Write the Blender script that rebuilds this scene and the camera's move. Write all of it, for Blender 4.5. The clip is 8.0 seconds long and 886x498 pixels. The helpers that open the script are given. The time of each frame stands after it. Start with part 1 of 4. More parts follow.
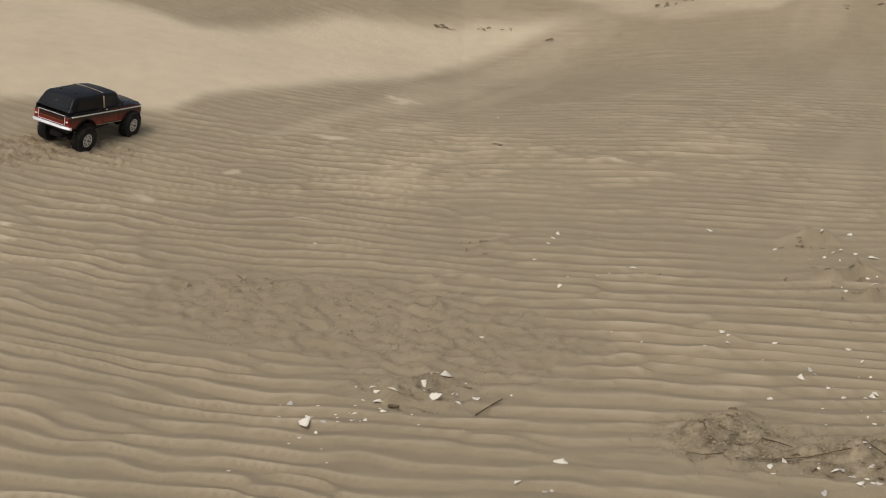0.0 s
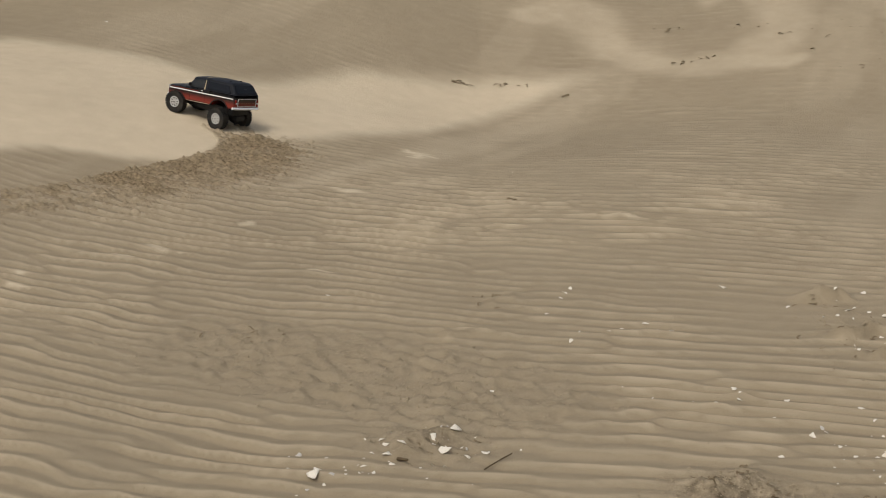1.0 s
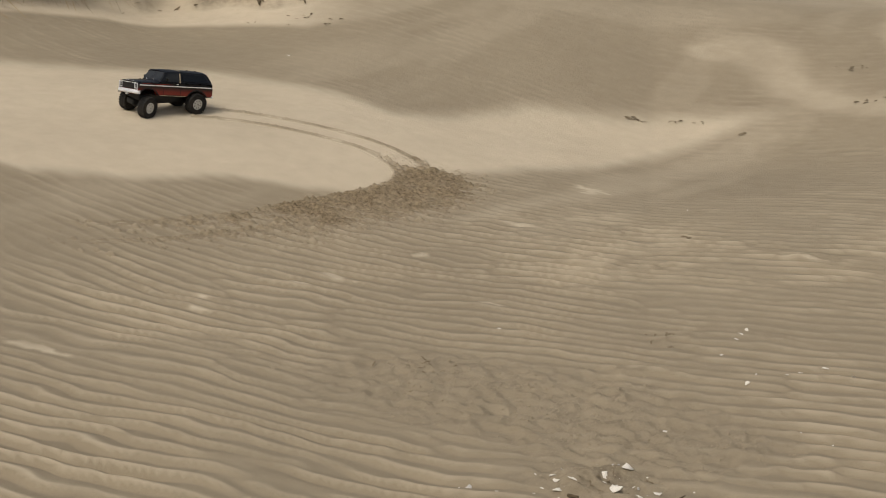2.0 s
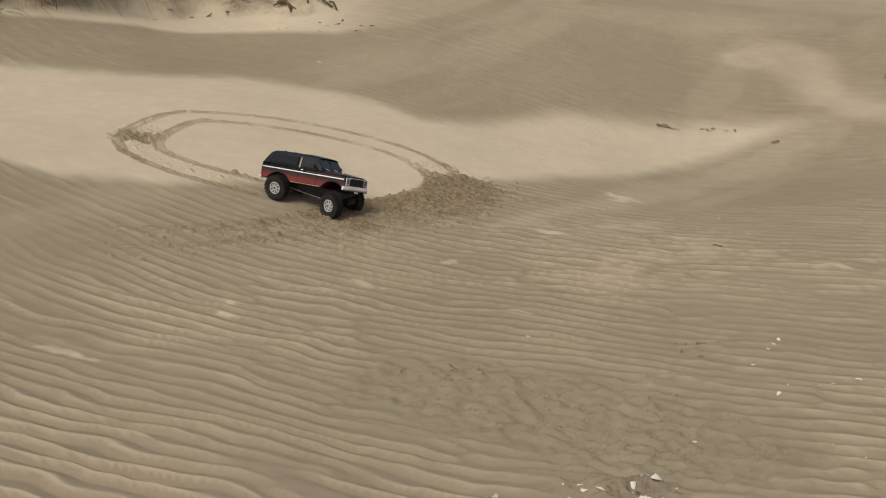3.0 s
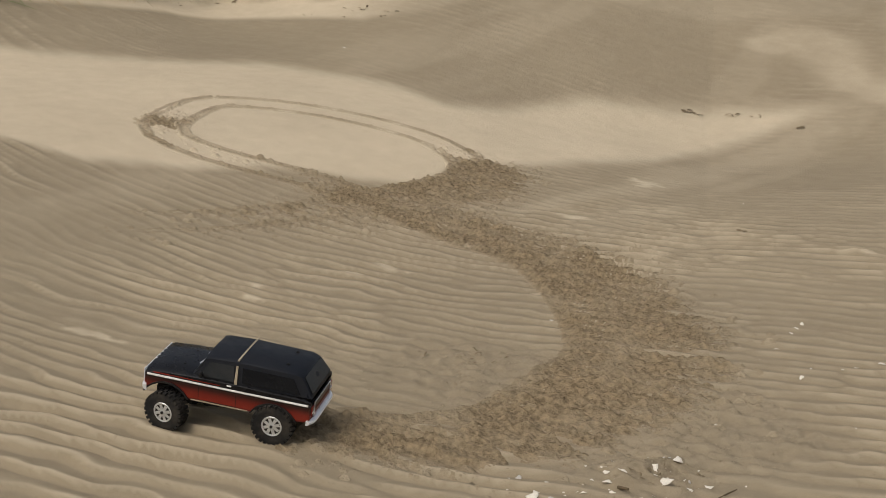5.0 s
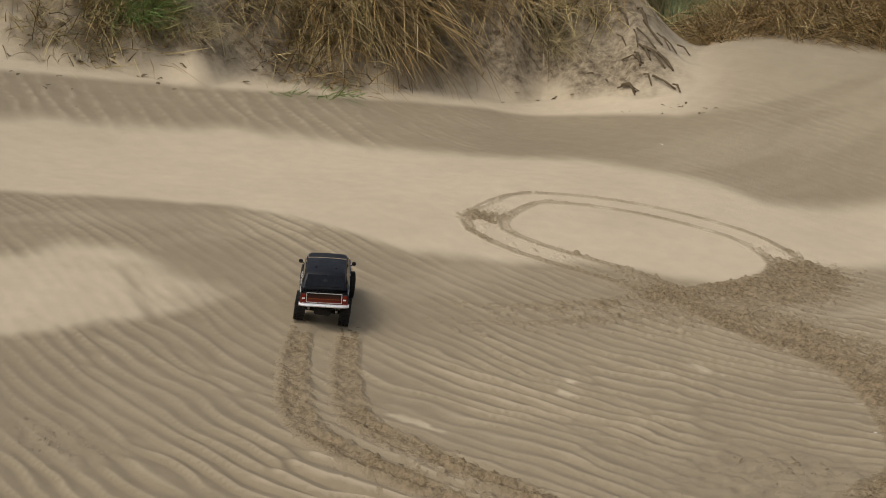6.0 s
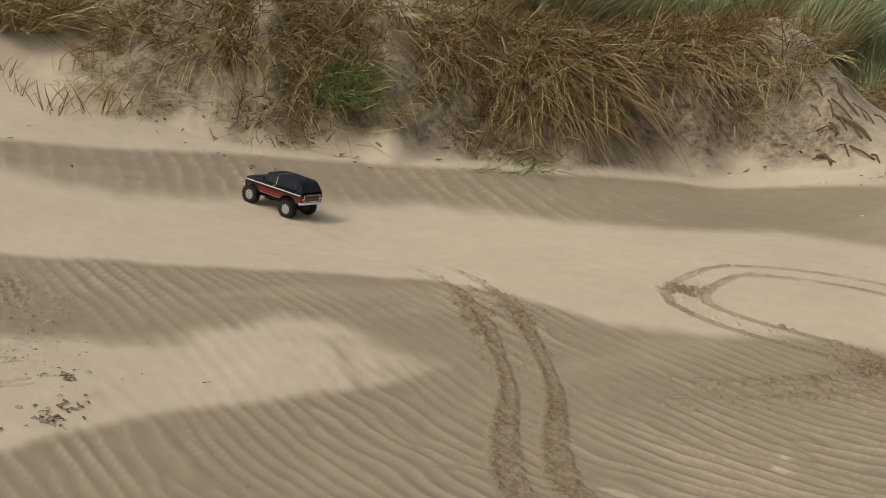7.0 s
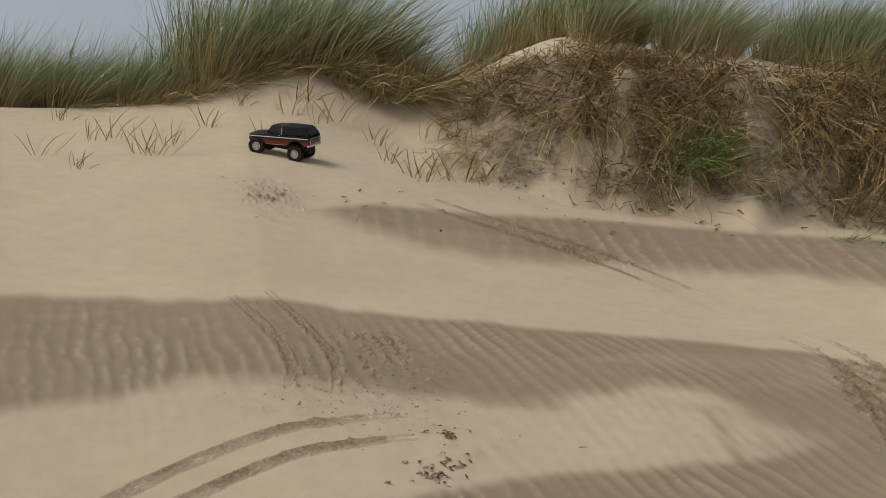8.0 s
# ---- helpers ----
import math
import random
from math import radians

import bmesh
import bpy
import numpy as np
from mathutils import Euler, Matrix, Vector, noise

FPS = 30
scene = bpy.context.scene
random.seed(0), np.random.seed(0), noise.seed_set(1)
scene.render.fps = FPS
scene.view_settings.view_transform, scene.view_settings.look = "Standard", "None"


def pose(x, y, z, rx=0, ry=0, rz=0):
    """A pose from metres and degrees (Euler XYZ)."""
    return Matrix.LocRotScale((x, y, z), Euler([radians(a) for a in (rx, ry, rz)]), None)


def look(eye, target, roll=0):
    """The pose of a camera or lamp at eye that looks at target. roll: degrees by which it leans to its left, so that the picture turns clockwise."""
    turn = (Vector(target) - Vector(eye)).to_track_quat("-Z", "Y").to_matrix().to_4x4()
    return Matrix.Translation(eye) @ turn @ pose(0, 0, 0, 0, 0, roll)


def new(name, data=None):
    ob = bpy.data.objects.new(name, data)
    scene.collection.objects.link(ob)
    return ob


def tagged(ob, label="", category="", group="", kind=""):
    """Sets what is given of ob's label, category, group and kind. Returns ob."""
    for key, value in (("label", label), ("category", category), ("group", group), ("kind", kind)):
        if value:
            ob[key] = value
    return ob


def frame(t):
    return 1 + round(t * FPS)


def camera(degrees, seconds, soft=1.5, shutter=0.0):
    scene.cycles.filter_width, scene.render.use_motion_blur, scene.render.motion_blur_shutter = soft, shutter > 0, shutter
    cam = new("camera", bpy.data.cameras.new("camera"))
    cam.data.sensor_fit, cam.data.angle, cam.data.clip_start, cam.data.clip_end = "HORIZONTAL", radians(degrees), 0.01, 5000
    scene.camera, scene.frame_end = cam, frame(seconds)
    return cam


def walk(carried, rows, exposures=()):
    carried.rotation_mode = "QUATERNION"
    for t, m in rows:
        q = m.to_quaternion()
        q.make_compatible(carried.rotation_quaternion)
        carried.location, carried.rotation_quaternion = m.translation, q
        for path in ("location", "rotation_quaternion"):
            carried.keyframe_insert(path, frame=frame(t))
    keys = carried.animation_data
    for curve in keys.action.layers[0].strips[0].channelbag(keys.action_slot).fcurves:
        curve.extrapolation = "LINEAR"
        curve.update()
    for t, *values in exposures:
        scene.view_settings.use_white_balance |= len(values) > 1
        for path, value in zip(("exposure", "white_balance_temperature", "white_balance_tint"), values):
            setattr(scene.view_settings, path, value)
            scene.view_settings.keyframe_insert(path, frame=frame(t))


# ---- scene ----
cam = camera(37.5, 8.0, soft=0.9)
# seconds, place, turn to the left, tilt up, lean
PATH = [
    (0.0, 0.0, 0.0, 1.5, 4.82, -15.08, -0.06),
    (0.5, 0.013, 0.001, 1.501, 4.3, -13.71, 0.29),
    (1.0, 0.016, -0.007, 1.498, 5.58, -12.69, 0.41),
    (1.5, 0.011, -0.033, 1.504, 8.59, -11.97, 0.51),
    (2.0, -0.014, -0.013, 1.493, 12.99, -11.19, 0.46),
    (2.2, -0.038, 0.01, 1.482, 15.18, -10.91, 0.47),
    (2.65, -0.04, 0.015, 1.482, 17.6, -10.75, 0.5),
    (3.3, 0.033, 0.019, 1.488, 8.41, -10.99, 0.68),
    (3.5, 0.048, 0.037, 1.48, 5.16, -11.01, 0.97),
    (4.0, 0.031, 0.016, 1.484, 3.93, -11.48, 1.21),
    (4.5, 0.014, 0.01, 1.48, 8.08, -11.84, 0.81),
    (5.0, -0.004, -0.013, 1.483, 15.45, -11.48, 0.41),
    (5.2, -0.016, -0.017, 1.485, 19.52, -11.01, 0.34),
    (6.3, -0.009, -0.087, 1.536, 30.24, -6.14, -0.08),
    (6.5, -0.002, -0.086, 1.539, 30.84, -5.4, -0.18),
    (7.0, -0.105, -0.173, 1.513, 36.78, -4.14, -1.03),
    (7.5, -0.177, -0.232, 1.516, 44.11, -3.1, -0.97),
    (8.0, -0.291, -0.27, 1.492, 51.19, -0.88, -0.55),
]


def eye_pose(x, y, z, yaw, pitch, roll):
    return pose(x, y, z, 0, 0, yaw) @ pose(0, 0, 0, 90 + pitch, 0, 0) @ pose(0, 0, 0, 0, 0, roll)


walk(cam, [(t, eye_pose(*row)) for t, *row in PATH], exposures=[(0.0, 0.0), (5.2, 0.0), (6.5, 0.0), (7.5, -0.03), (8.0, -0.2)])

# ---- light: an overcast sky with a wide, weak sun ----
SUN_HEIGHT, SUN_TURN = radians(54), radians(205)
world = bpy.data.worlds.new("overcast_sky")
scene.world = world
world.use_nodes = True
wn = world.node_tree.nodes
wl = world.node_tree.links
sky = wn.new("ShaderNodeTexSky")
sky.sky_type, sky.sun_disc = "NISHITA", False
sky.sun_elevation, sky.sun_rotation = SUN_HEIGHT, SUN_TURN
sky.air_density, sky.dust_density, sky.ozone_density = 1.0, 4.0, 1.0
grey = wn.new("ShaderNodeHueSaturation")
grey.inputs["Saturation"].default_value = 0.48
wl.new(sky.outputs[0], grey.inputs["Color"])
wl.new(grey.outputs[0], wn["Background"].inputs["Color"])
wn["Background"].inputs["Strength"].default_value = 0.132
sun = new("sun", bpy.data.lights.new("sun", "SUN"))
sun.data.energy, sun.data.angle, sun.data.color = 1.22, radians(24), (1.0, 0.95, 0.87)
sun.matrix_world = look((0, 0, 0), (-math.sin(SUN_TURN) * math.cos(SUN_HEIGHT), -math.cos(SUN_TURN) * math.cos(SUN_HEIGHT), -math.sin(SUN_HEIGHT)))


# ---- materials ----
def tree(name):
    m = bpy.data.materials.new(name)
    m.use_nodes = True
    return m, m.node_tree.nodes, m.node_tree.links, m.node_tree.nodes["Principled BSDF"]


def noise_node(n, l, scale, detail=4.0, rough=0.6, coords="Object"):
    c = n.new("ShaderNodeTexCoord")
    t = n.new("ShaderNodeTexNoise")
    t.inputs["Scale"].default_value, t.inputs["Detail"].default_value, t.inputs["Roughness"].default_value = scale, detail, rough
    l.new(c.outputs[coords], t.inputs["Vector"])
    return t.outputs["Fac"]


def ramp(n, l, fac, *stops):
    r = n.new("ShaderNodeValToRGB")
    e = r.color_ramp.elements
    while len(e) < len(stops):
        e.new(0.5)
    for s, (p, c) in zip(e, stops):
        s.position, s.color = p, (*c, 1) if len(c) == 3 else c
    l.new(fac, r.inputs["Fac"])
    return r.outputs["Color"]


def mix(n, l, fac, a, b, mode="MIX"):
    m = n.new("ShaderNodeMix")
    m.data_type, m.blend_type = "RGBA", mode
    for socket, v in ((m.inputs[0], fac), (m.inputs[6], a), (m.inputs[7], b)):
        if isinstance(v, (float, int)):
            socket.default_value = v
        elif isinstance(v, tuple):
            socket.default_value = (*v, 1)
        else:
            l.new(v, socket)
    return m.outputs[2]


def bump(n, l, height, shader, strength, distance):
    b = n.new("ShaderNodeBump")
    b.inputs["Strength"].default_value, b.inputs["Distance"].default_value = strength, distance
    l.new(height, b.inputs["Height"])
    l.new(b.outputs[0], shader.inputs["Normal"])


def sand_material(name, damp, dry, litter, clods=False, turned=(0.21, 0.157, 0.093)):
    """Sand: damp and dry tones by the drift, plant litter on the bluff, grains and small clods."""
    m, n, l, p = tree(name)
    drift, leafy, crest = n.new("ShaderNodeAttribute"), n.new("ShaderNodeAttribute"), n.new("ShaderNodeAttribute")
    drift.attribute_name, leafy.attribute_name, crest.attribute_name = "dry", "litter", "crest"
    big = noise_node(n, l, 0.9, 5)
    mid = noise_node(n, l, 9, 6)
    grain = noise_node(n, l, 420, 3, 0.7)
    col = mix(n, l, drift.outputs["Fac"], damp, dry)
    col = mix(n, l, 0.35, col, ramp(n, l, big, (0.3, (0.62, 0.61, 0.6)), (0.7, (1, 1, 1))), "MULTIPLY")
    col = mix(n, l, 0.28, col, ramp(n, l, mid, (0.3, (0.66, 0.64, 0.6)), (0.68, (1, 1, 1))), "MULTIPLY")
    speck = noise_node(n, l, 130, 4, 0.8)
    col = mix(n, l, 0.5, col, ramp(n, l, grain, (0.3, (0.6, 0.57, 0.52)), (0.7, (1, 1, 1))), "MULTIPLY")
    col = mix(n, l, 0.5, col, ramp(n, l, speck, (0.3, (0.62, 0.6, 0.56)), (0.42, (1, 1, 1)), (0.66, (1, 1, 1)), (0.76, (1.15, 1.14, 1.12))), "MULTIPLY")
    # paler sorted grains and a thin highlight along ripple crests, both as colour
    col = mix(n, l, crest.outputs["Fac"], col, dry)
    if clods:
        churn = n.new("ShaderNodeAttribute")
        churn.attribute_name = "churn"
        lump = noise_node(n, l, 55, 3, 0.65)
        # turned sand, with lit lumps and shadowed gaps put into its colour
        shaded_clods = mix(n, l, 0.65, turned, ramp(n, l, lump, (0.36, (0.5, 0.47, 0.43)), (0.5, (1, 1, 1)), (0.66, (1.5, 1.48, 1.44))), "MULTIPLY")
        col = mix(n, l, churn.outputs["Fac"], col, shaded_clods)
        # clod tops lightened in the colour as if lit
        col = mix(n, l, crest.outputs["Fac"], col, damp)
    roots = noise_node(n, l, 15, 8, 0.75)
    col = mix(n, l, leafy.outputs["Fac"], col, ramp(n, l, roots, (0.36, litter), (0.62, damp)))
    l.new(col, p.inputs["Base Color"])
    p.inputs["Roughness"].default_value = 0.95
    p.inputs["Specular IOR Level"].default_value = 0.12
    bump(n, l, lump if clods else mix(n, l, 0.3, mid, grain), p, 0.9 if clods else 0.6, 0.014 if clods else 0.014)
    return m


def plain(name, colour, rough=0.5, metal=0.0, vary=0.15, scale=60.0, coat=0.0, dust=0.0, spec=0.35):
    """Paint, plastic or metal with a little wear and, where given, sand dust."""
    m, n, l, p = tree(name)
    f = noise_node(n, l, scale, 5)
    col = mix(n, l, vary, colour, ramp(n, l, f, (0.3, tuple(c * 0.45 for c in colour)), (0.7, tuple(min(1, c * 1.25) for c in colour))))
    if dust:
        g = noise_node(n, l, scale * 0.4, 6, 0.75)
        d = n.new("ShaderNodeMath")
        d.operation, d.use_clamp = "MULTIPLY", True
        l.new(ramp(n, l, g, (0.4, (0, 0, 0)), (0.72, (1, 1, 1))), d.inputs[0])
        d.inputs[1].default_value = dust
        col = mix(n, l, d.outputs[0], col, (0.36, 0.29, 0.2))
    l.new(col, p.inputs["Base Color"])
    l.new(ramp(n, l, f, (0.2, (rough * 0.8,) * 3), (0.8, (min(1, rough * 1.25),) * 3)), p.inputs["Roughness"])
    p.inputs["Metallic"].default_value = metal
    p.inputs["Coat Weight"].default_value = coat
    p.inputs["Specular IOR Level"].default_value = spec
    return m


def grass_material(name, even, *colours):
    """Blades that differ one from another; where not even, straw-coloured near the root."""
    m, n, l, p = tree(name)
    g = n.new("ShaderNodeNewGeometry")
    stops = [((i + 0.5) / len(colours), c) for i, c in enumerate(colours)]
    col = ramp(n, l, g.outputs["Random Per Island"], *stops)
    f = noise_node(n, l, 14, 3)
    col = mix(n, l, 0.3, col, ramp(n, l, f, (0.3, (0.5, 0.48, 0.42)), (0.7, (1, 1, 1))), "MULTIPLY")
    if not even:
        c, z, rise = n.new("ShaderNodeTexCoord"), n.new("ShaderNodeSeparateXYZ"), n.new("ShaderNodeMapRange")
        l.new(c.outputs["Object"], z.inputs[0])
        rise.inputs["From Min"].default_value, rise.inputs["From Max"].default_value = 0.05, 0.42
        l.new(z.outputs["Z"], rise.inputs["Value"])
        col = mix(n, l, rise.outputs[0], (0.4, 0.32, 0.17), col)
    l.new(col, p.inputs["Base Color"])
    p.inputs["Roughness"].default_value = 0.65
    p.inputs["Specular IOR Level"].default_value = 0.25
    return m


DAMP, DRY, LITTER = (0.35, 0.284, 0.19), (0.655, 0.548, 0.39), (0.085, 0.062, 0.038)
SAND = sand_material("sand", DAMP, DRY, LITTER)
CHURNED = sand_material("churned_sand", DAMP, DRY, LITTER, True)
BLOWN = sand_material("half_blown_track_sand", DAMP, DRY, LITTER, True, (0.25, 0.19, 0.118))
BLACK = plain("black_paint", (0.005, 0.0055, 0.007), 0.28, 0, 0.3, 40, 0.0, 0.02, 0.2)
ROOF = plain("black_satin", (0.008, 0.0095, 0.013), 0.45, 0, 0.3, 30, 0.0, 0.02, 0.18)
GLASS = plain("dark_window", (0.004, 0.005, 0.007), 0.16, 0, 0.2, 30, 0.0, 0.01, 0.22)
CLEARISH = plain("smoked_window", (0.022, 0.025, 0.027), 0.2, 0, 0.3, 25, 0.0, 0.04, 0.14)
CHROME = plain("chrome", (0.86, 0.86, 0.86), 0.3, 0.45, 0.15, 60, 0, 0.05)
STEEL = plain("rim_metal", (0.64, 0.64, 0.62), 0.4, 0.6, 0.3, 80, 0, 0.1)
WHITE = plain("white_stripe", (0.78, 0.76, 0.72), 0.45, 0, 0.15, 60, 0.2, 0.08)
TAN = plain("tan_stripe", (0.34, 0.28, 0.19), 0.5, 0, 0.2, 60)
RUBBER = plain("rubber", (0.007, 0.0065, 0.006), 0.9, 0, 0.4, 70, 0, 0.1)
PLASTIC = plain("black_plastic", (0.006, 0.006, 0.006), 0.6, 0, 0.3, 70, 0, 0.04)
LENS = plain("headlight_lens", (0.3, 0.31, 0.31), 0.1, 0.2, 0.3, 50, 0.6)
LAMP_RED = plain("taillight_lens", (0.22, 0.02, 0.012), 0.2, 0, 0.3, 50, 0.5)
AMBER = plain("amber_lens", (0.2, 0.06, 0.018), 0.3, 0, 0.2, 50, 0.1)
SHELL = plain("seashell", (0.72, 0.66, 0.55), 0.6, 0, 0.6, 45)
SHELL_GREY = plain("grey_seashell", (0.5, 0.46, 0.4), 0.6, 0, 0.6, 45)
SCRAP = plain("dead_leaf", (0.2, 0.15, 0.09), 0.95, 0, 0.8, 40, 0, 0, 0.1)
WOOD = plain("driftwood", (0.125, 0.092, 0.054), 0.95, 0, 0.6, 30, 0, 0, 0.1)
GREEN = grass_material("green_marram", False, (0.18, 0.26, 0.105), (0.25, 0.33, 0.15), (0.37, 0.41, 0.21), (0.57, 0.51, 0.3), (0.2, 0.275, 0.135), (0.12, 0.18, 0.08))
FRESH = grass_material("fresh_grass", True, (0.11, 0.18, 0.04), (0.16, 0.24, 0.055), (0.22, 0.27, 0.09))
# the darkest blade tones of these two stand in for shade inside the tufts
STRAW = grass_material("dry_marram", True, (0.343, 0.26, 0.108), (0.541, 0.43, 0.200), (0.104, 0.075, 0.030), (0.686, 0.57, 0.296), (0.374, 0.28, 0.116), (0.052, 0.037, 0.016), (0.239, 0.2, 0.072))
RUST = grass_material("brown_marram", True, (0.312, 0.195, 0.076), (0.083, 0.05, 0.022), (0.447, 0.3, 0.120), (0.603, 0.47, 0.224), (0.047, 0.03, 0.014), (0.364, 0.24, 0.092))


def red_fade():
    """Red paint that fades to black towards the ends and the sill."""
    m, n, l, p = tree("red_fade_paint")
    c = n.new("ShaderNodeTexCoord")
    s = n.new("ShaderNodeSeparateXYZ")
    l.new(c.outputs["Object"], s.inputs[0])
    f = n.new("ShaderNodeMapRange")
    f.inputs["From Min"].default_value, f.inputs["From Max"].default_value = 0.098, 0.15
    l.new(s.outputs["Z"], f.inputs["Value"])
    col = ramp(n, l, f.outputs[0], (0.0, (0.03, 0.004, 0.003)), (0.22, (0.2, 0.017, 0.008)), (0.5, (0.16, 0.012, 0.006)), (0.82, (0.035, 0.004, 0.003)), (1.0, (0.008, 0.002, 0.002)))
    col = mix(n, l, 0.2, col, ramp(n, l, noise_node(n, l, 50, 5), (0.35, (0.3, 0.25, 0.2)), (0.65, (1, 1, 1))), "MULTIPLY")
    l.new(col, p.inputs["Base Color"])
    p.inputs["Roughness"].default_value, p.inputs["Coat Weight"].default_value = 0.3, 0.1
    return m


RED = red_fade()


# ---- the lie of the sand ----
def sstep(a, b, v):
    t = np.clip((v - a) / (b - a), 0, 1)
    return t * t * (3 - 2 * t)


def bearing(x, y):
    """Degrees to the left of the y axis, and the distance, from the hollow's middle."""
    return np.degrees(np.arctan2(-x, y)), np.hypot(x, y)


def foot(az):
    """How far off the foot of the bluff lies at a bearing."""
    return np.interp(az, (14, 17, 18.8, 21.5, 25, 30, 32.3, 35, 40, 45, 50, 53, 57), (11.2, 10.8, 10.75, 11.0, 11.35, 11.0, 10.65, 10.35, 9.95, 9.85, 9.95, 10.3, 10.8)) + 0.06 * np.sin(az * 0.9) + 0.05 * np.sin(az * 2.3 + 1)


def base_height(x, y):
    """The sand without its ripples: a hollow that rises to dunes all round."""
    az, d = bearing(x, y)
    g = 0.08 + 0.0043 * np.clip(az - 10, -6, 52)
    z = 0.2 * np.clip(d / 3.9, 0, 1) ** 1.6 + g * np.clip(d - 3.9, 0, 7.9)
    # the far bank to the right of the bluff
    z = z + 0.8 * sstep(8.3, 12.3, d) * sstep(27, 15, az)
    z = z + 0.055 * sstep(16, 25, az) * np.exp(-(((d - 3.8) / 0.8) ** 2))
    # soft swells
    z = z + (0.05 * np.sin(0.9 * x + 0.5 * y + 0.4) * np.cos(0.7 * y - 0.3 * x) + 0.03 * np.sin(1.7 * x - 0.8 * y)) * sstep(2.0, 6.0, d)
    # the bluff: a steep face with a top
    inside = sstep(18.0, 23.6, az) * sstep(57.5, 47, az)
    over = np.clip(d - foot(az), 0, None)
    face = (1.2 + 0.25 * sstep(34, 24, az)) * (1 - np.exp(-((over / 0.95) ** 1.4)))
    z = z + inside * face
    # past the crest it sinks, far off it is level
    z = z - 0.9 * sstep(12.2, 16, d) * sstep(48, 58, az) + 1.1 * sstep(14, 24, d) * sstep(30, 10, az)
    z = z + 0.55 * np.exp(-((az - 12) / 4.5) ** 2 - ((d - 14.0) / 0.9) ** 2)
    z = z + 0.42 * np.exp(-((az - 58.5) / 4.0) ** 2 - ((d - 12.0) / 0.9) ** 2)
    keep = sstep(90, 32, d)
    return z * keep


def lattice(x, y, seed):
    """Smooth value noise, 0 to 1."""
    xi, yi = np.floor(x), np.floor(y)
    u, v = x - xi, y - yi
    u, v = u * u * (3 - 2 * u), v * v * (3 - 2 * v)

    def at(a, b):
        h = np.sin(a * 127.1 + b * 311.7 + seed * 74.7) * 43758.5453
        return h - np.floor(h)
    return (at(xi, yi) * (1 - u) + at(xi + 1, yi) * u) * (1 - v) + (at(xi, yi + 1) * (1 - u) + at(xi + 1, yi + 1) * u) * v


def cloud(x, y, scale, seed, octaves=4):
    total, amp = 0 * x, 0.5
    for k in range(octaves):
        total = total + amp * lattice(x * scale * 2 ** k, y * scale * 2 ** k, seed + k)
        amp *= 0.5
    return total


def blob(x, y, cx, cy, rx, ry, turn=0.0, soft=0.35):
    """1 inside an ellipse of the plan, 0 outside, with a ragged rim."""
    c, s = math.cos(radians(turn)), math.sin(radians(turn))
    u, v = ((x - cx) * c + (y - cy) * s) / rx, (-(x - cx) * s + (y - cy) * c) / ry
    r = np.hypot(u, v) + 0.35 * (cloud(x, y, 1.6, 5) - 0.47)
    return sstep(1 + soft, 1 - soft, r)


SCRAPES = ((-1.64, 5.07, 0.09, 0.05), (-1.74, 4.93, 0.06, 0.03), (-2.0, 4.6, 0.1, 0.03), (-0.95, 4.93, 0.05, 0.03), (-1.05, 6.21, 0.12, 0.05), (-1.38, 5.5, 0.06, 0.05), (-0.84, 7.26, 0.1, 0.14), (0.29, 5.85, 0.08, 0.04), (-2.0, 4.46, 0.07, 0.03), (-2.31, 3.83, 0.12, 0.05))


def stroke(x, y, *points):
    """1 on a brush line through points of (x, y, half width), 0 off it."""
    best = 0 * x
    for (x0, y0, w0), (x1, y1, w1) in zip(points, points[1:]):
        dx, dy = x1 - x0, y1 - y0
        t = np.clip(((x - x0) * dx + (y - y0) * dy) / (dx * dx + dy * dy), 0, 1)
        gap = np.hypot(x - x0 - t * dx, y - y0 - t * dy) / (w0 + t * (w1 - w0))
        best = np.maximum(best, sstep(1.6, 0.4, gap))
    return best


# edges of the blown sand: bearings, then how far off the edge lies
BAND_AZ = (-6, -1.3, 0.1, 2, 4.5, 6.4, 8.9, 11.4, 15.2, 16.7, 19, 23.6, 27, 31, 35, 39, 43, 50, 57, 63, 66, 73)
BAND_NEAR = (9.9, 9.62, 9.41, 9.05, 8.6, 8.05, 7.72, 7.32, 6.92, 6.61, 6.56, 6.55, 6.45, 6.5, 6.75, 7.08, 6.97, 6.97, 6.92, 7.13, 7.15, 7.36)
FAR_AZ = (-6, -1.3, 4.6, 9.5, 13, 15.5, 19, 23.5, 28, 33, 38, 45, 52, 57, 60, 63)
BAND_FAR = (9.8, 9.6, 9.46, 9.06, 8.55, 8.35, 8.6, 8.8, 8.8, 8.85, 8.9, 8.55, 8.18, 8.22, 8.6, 20.0)
APRON_AZ = (10, 13.8, 16, 19, 23.5, 27.4, 32.4, 37.4, 42.4, 47.3, 52, 56.7, 60)
APRON_NEAR = (11.6, 10.75, 10.3, 10.2, 10.65, 10.7, 10.25, 9.95, 9.74, 9.5, 9.1, 8.9, 8.5)
TONGUE_AZ = (36.5, 39, 41, 43, 46, 49, 52.4, 55, 61, 67, 80)
TONGUE_NEAR = (5.9, 5.66, 5.48, 5.38, 5.24, 5.13, 5.0, 4.9, 4.7, 4.55, 4.5)
TONGUE_FAR = (5.9, 5.86, 5.92, 6.02, 5.97, 5.84, 5.72, 5.72, 5.78, 5.8, 5.74)


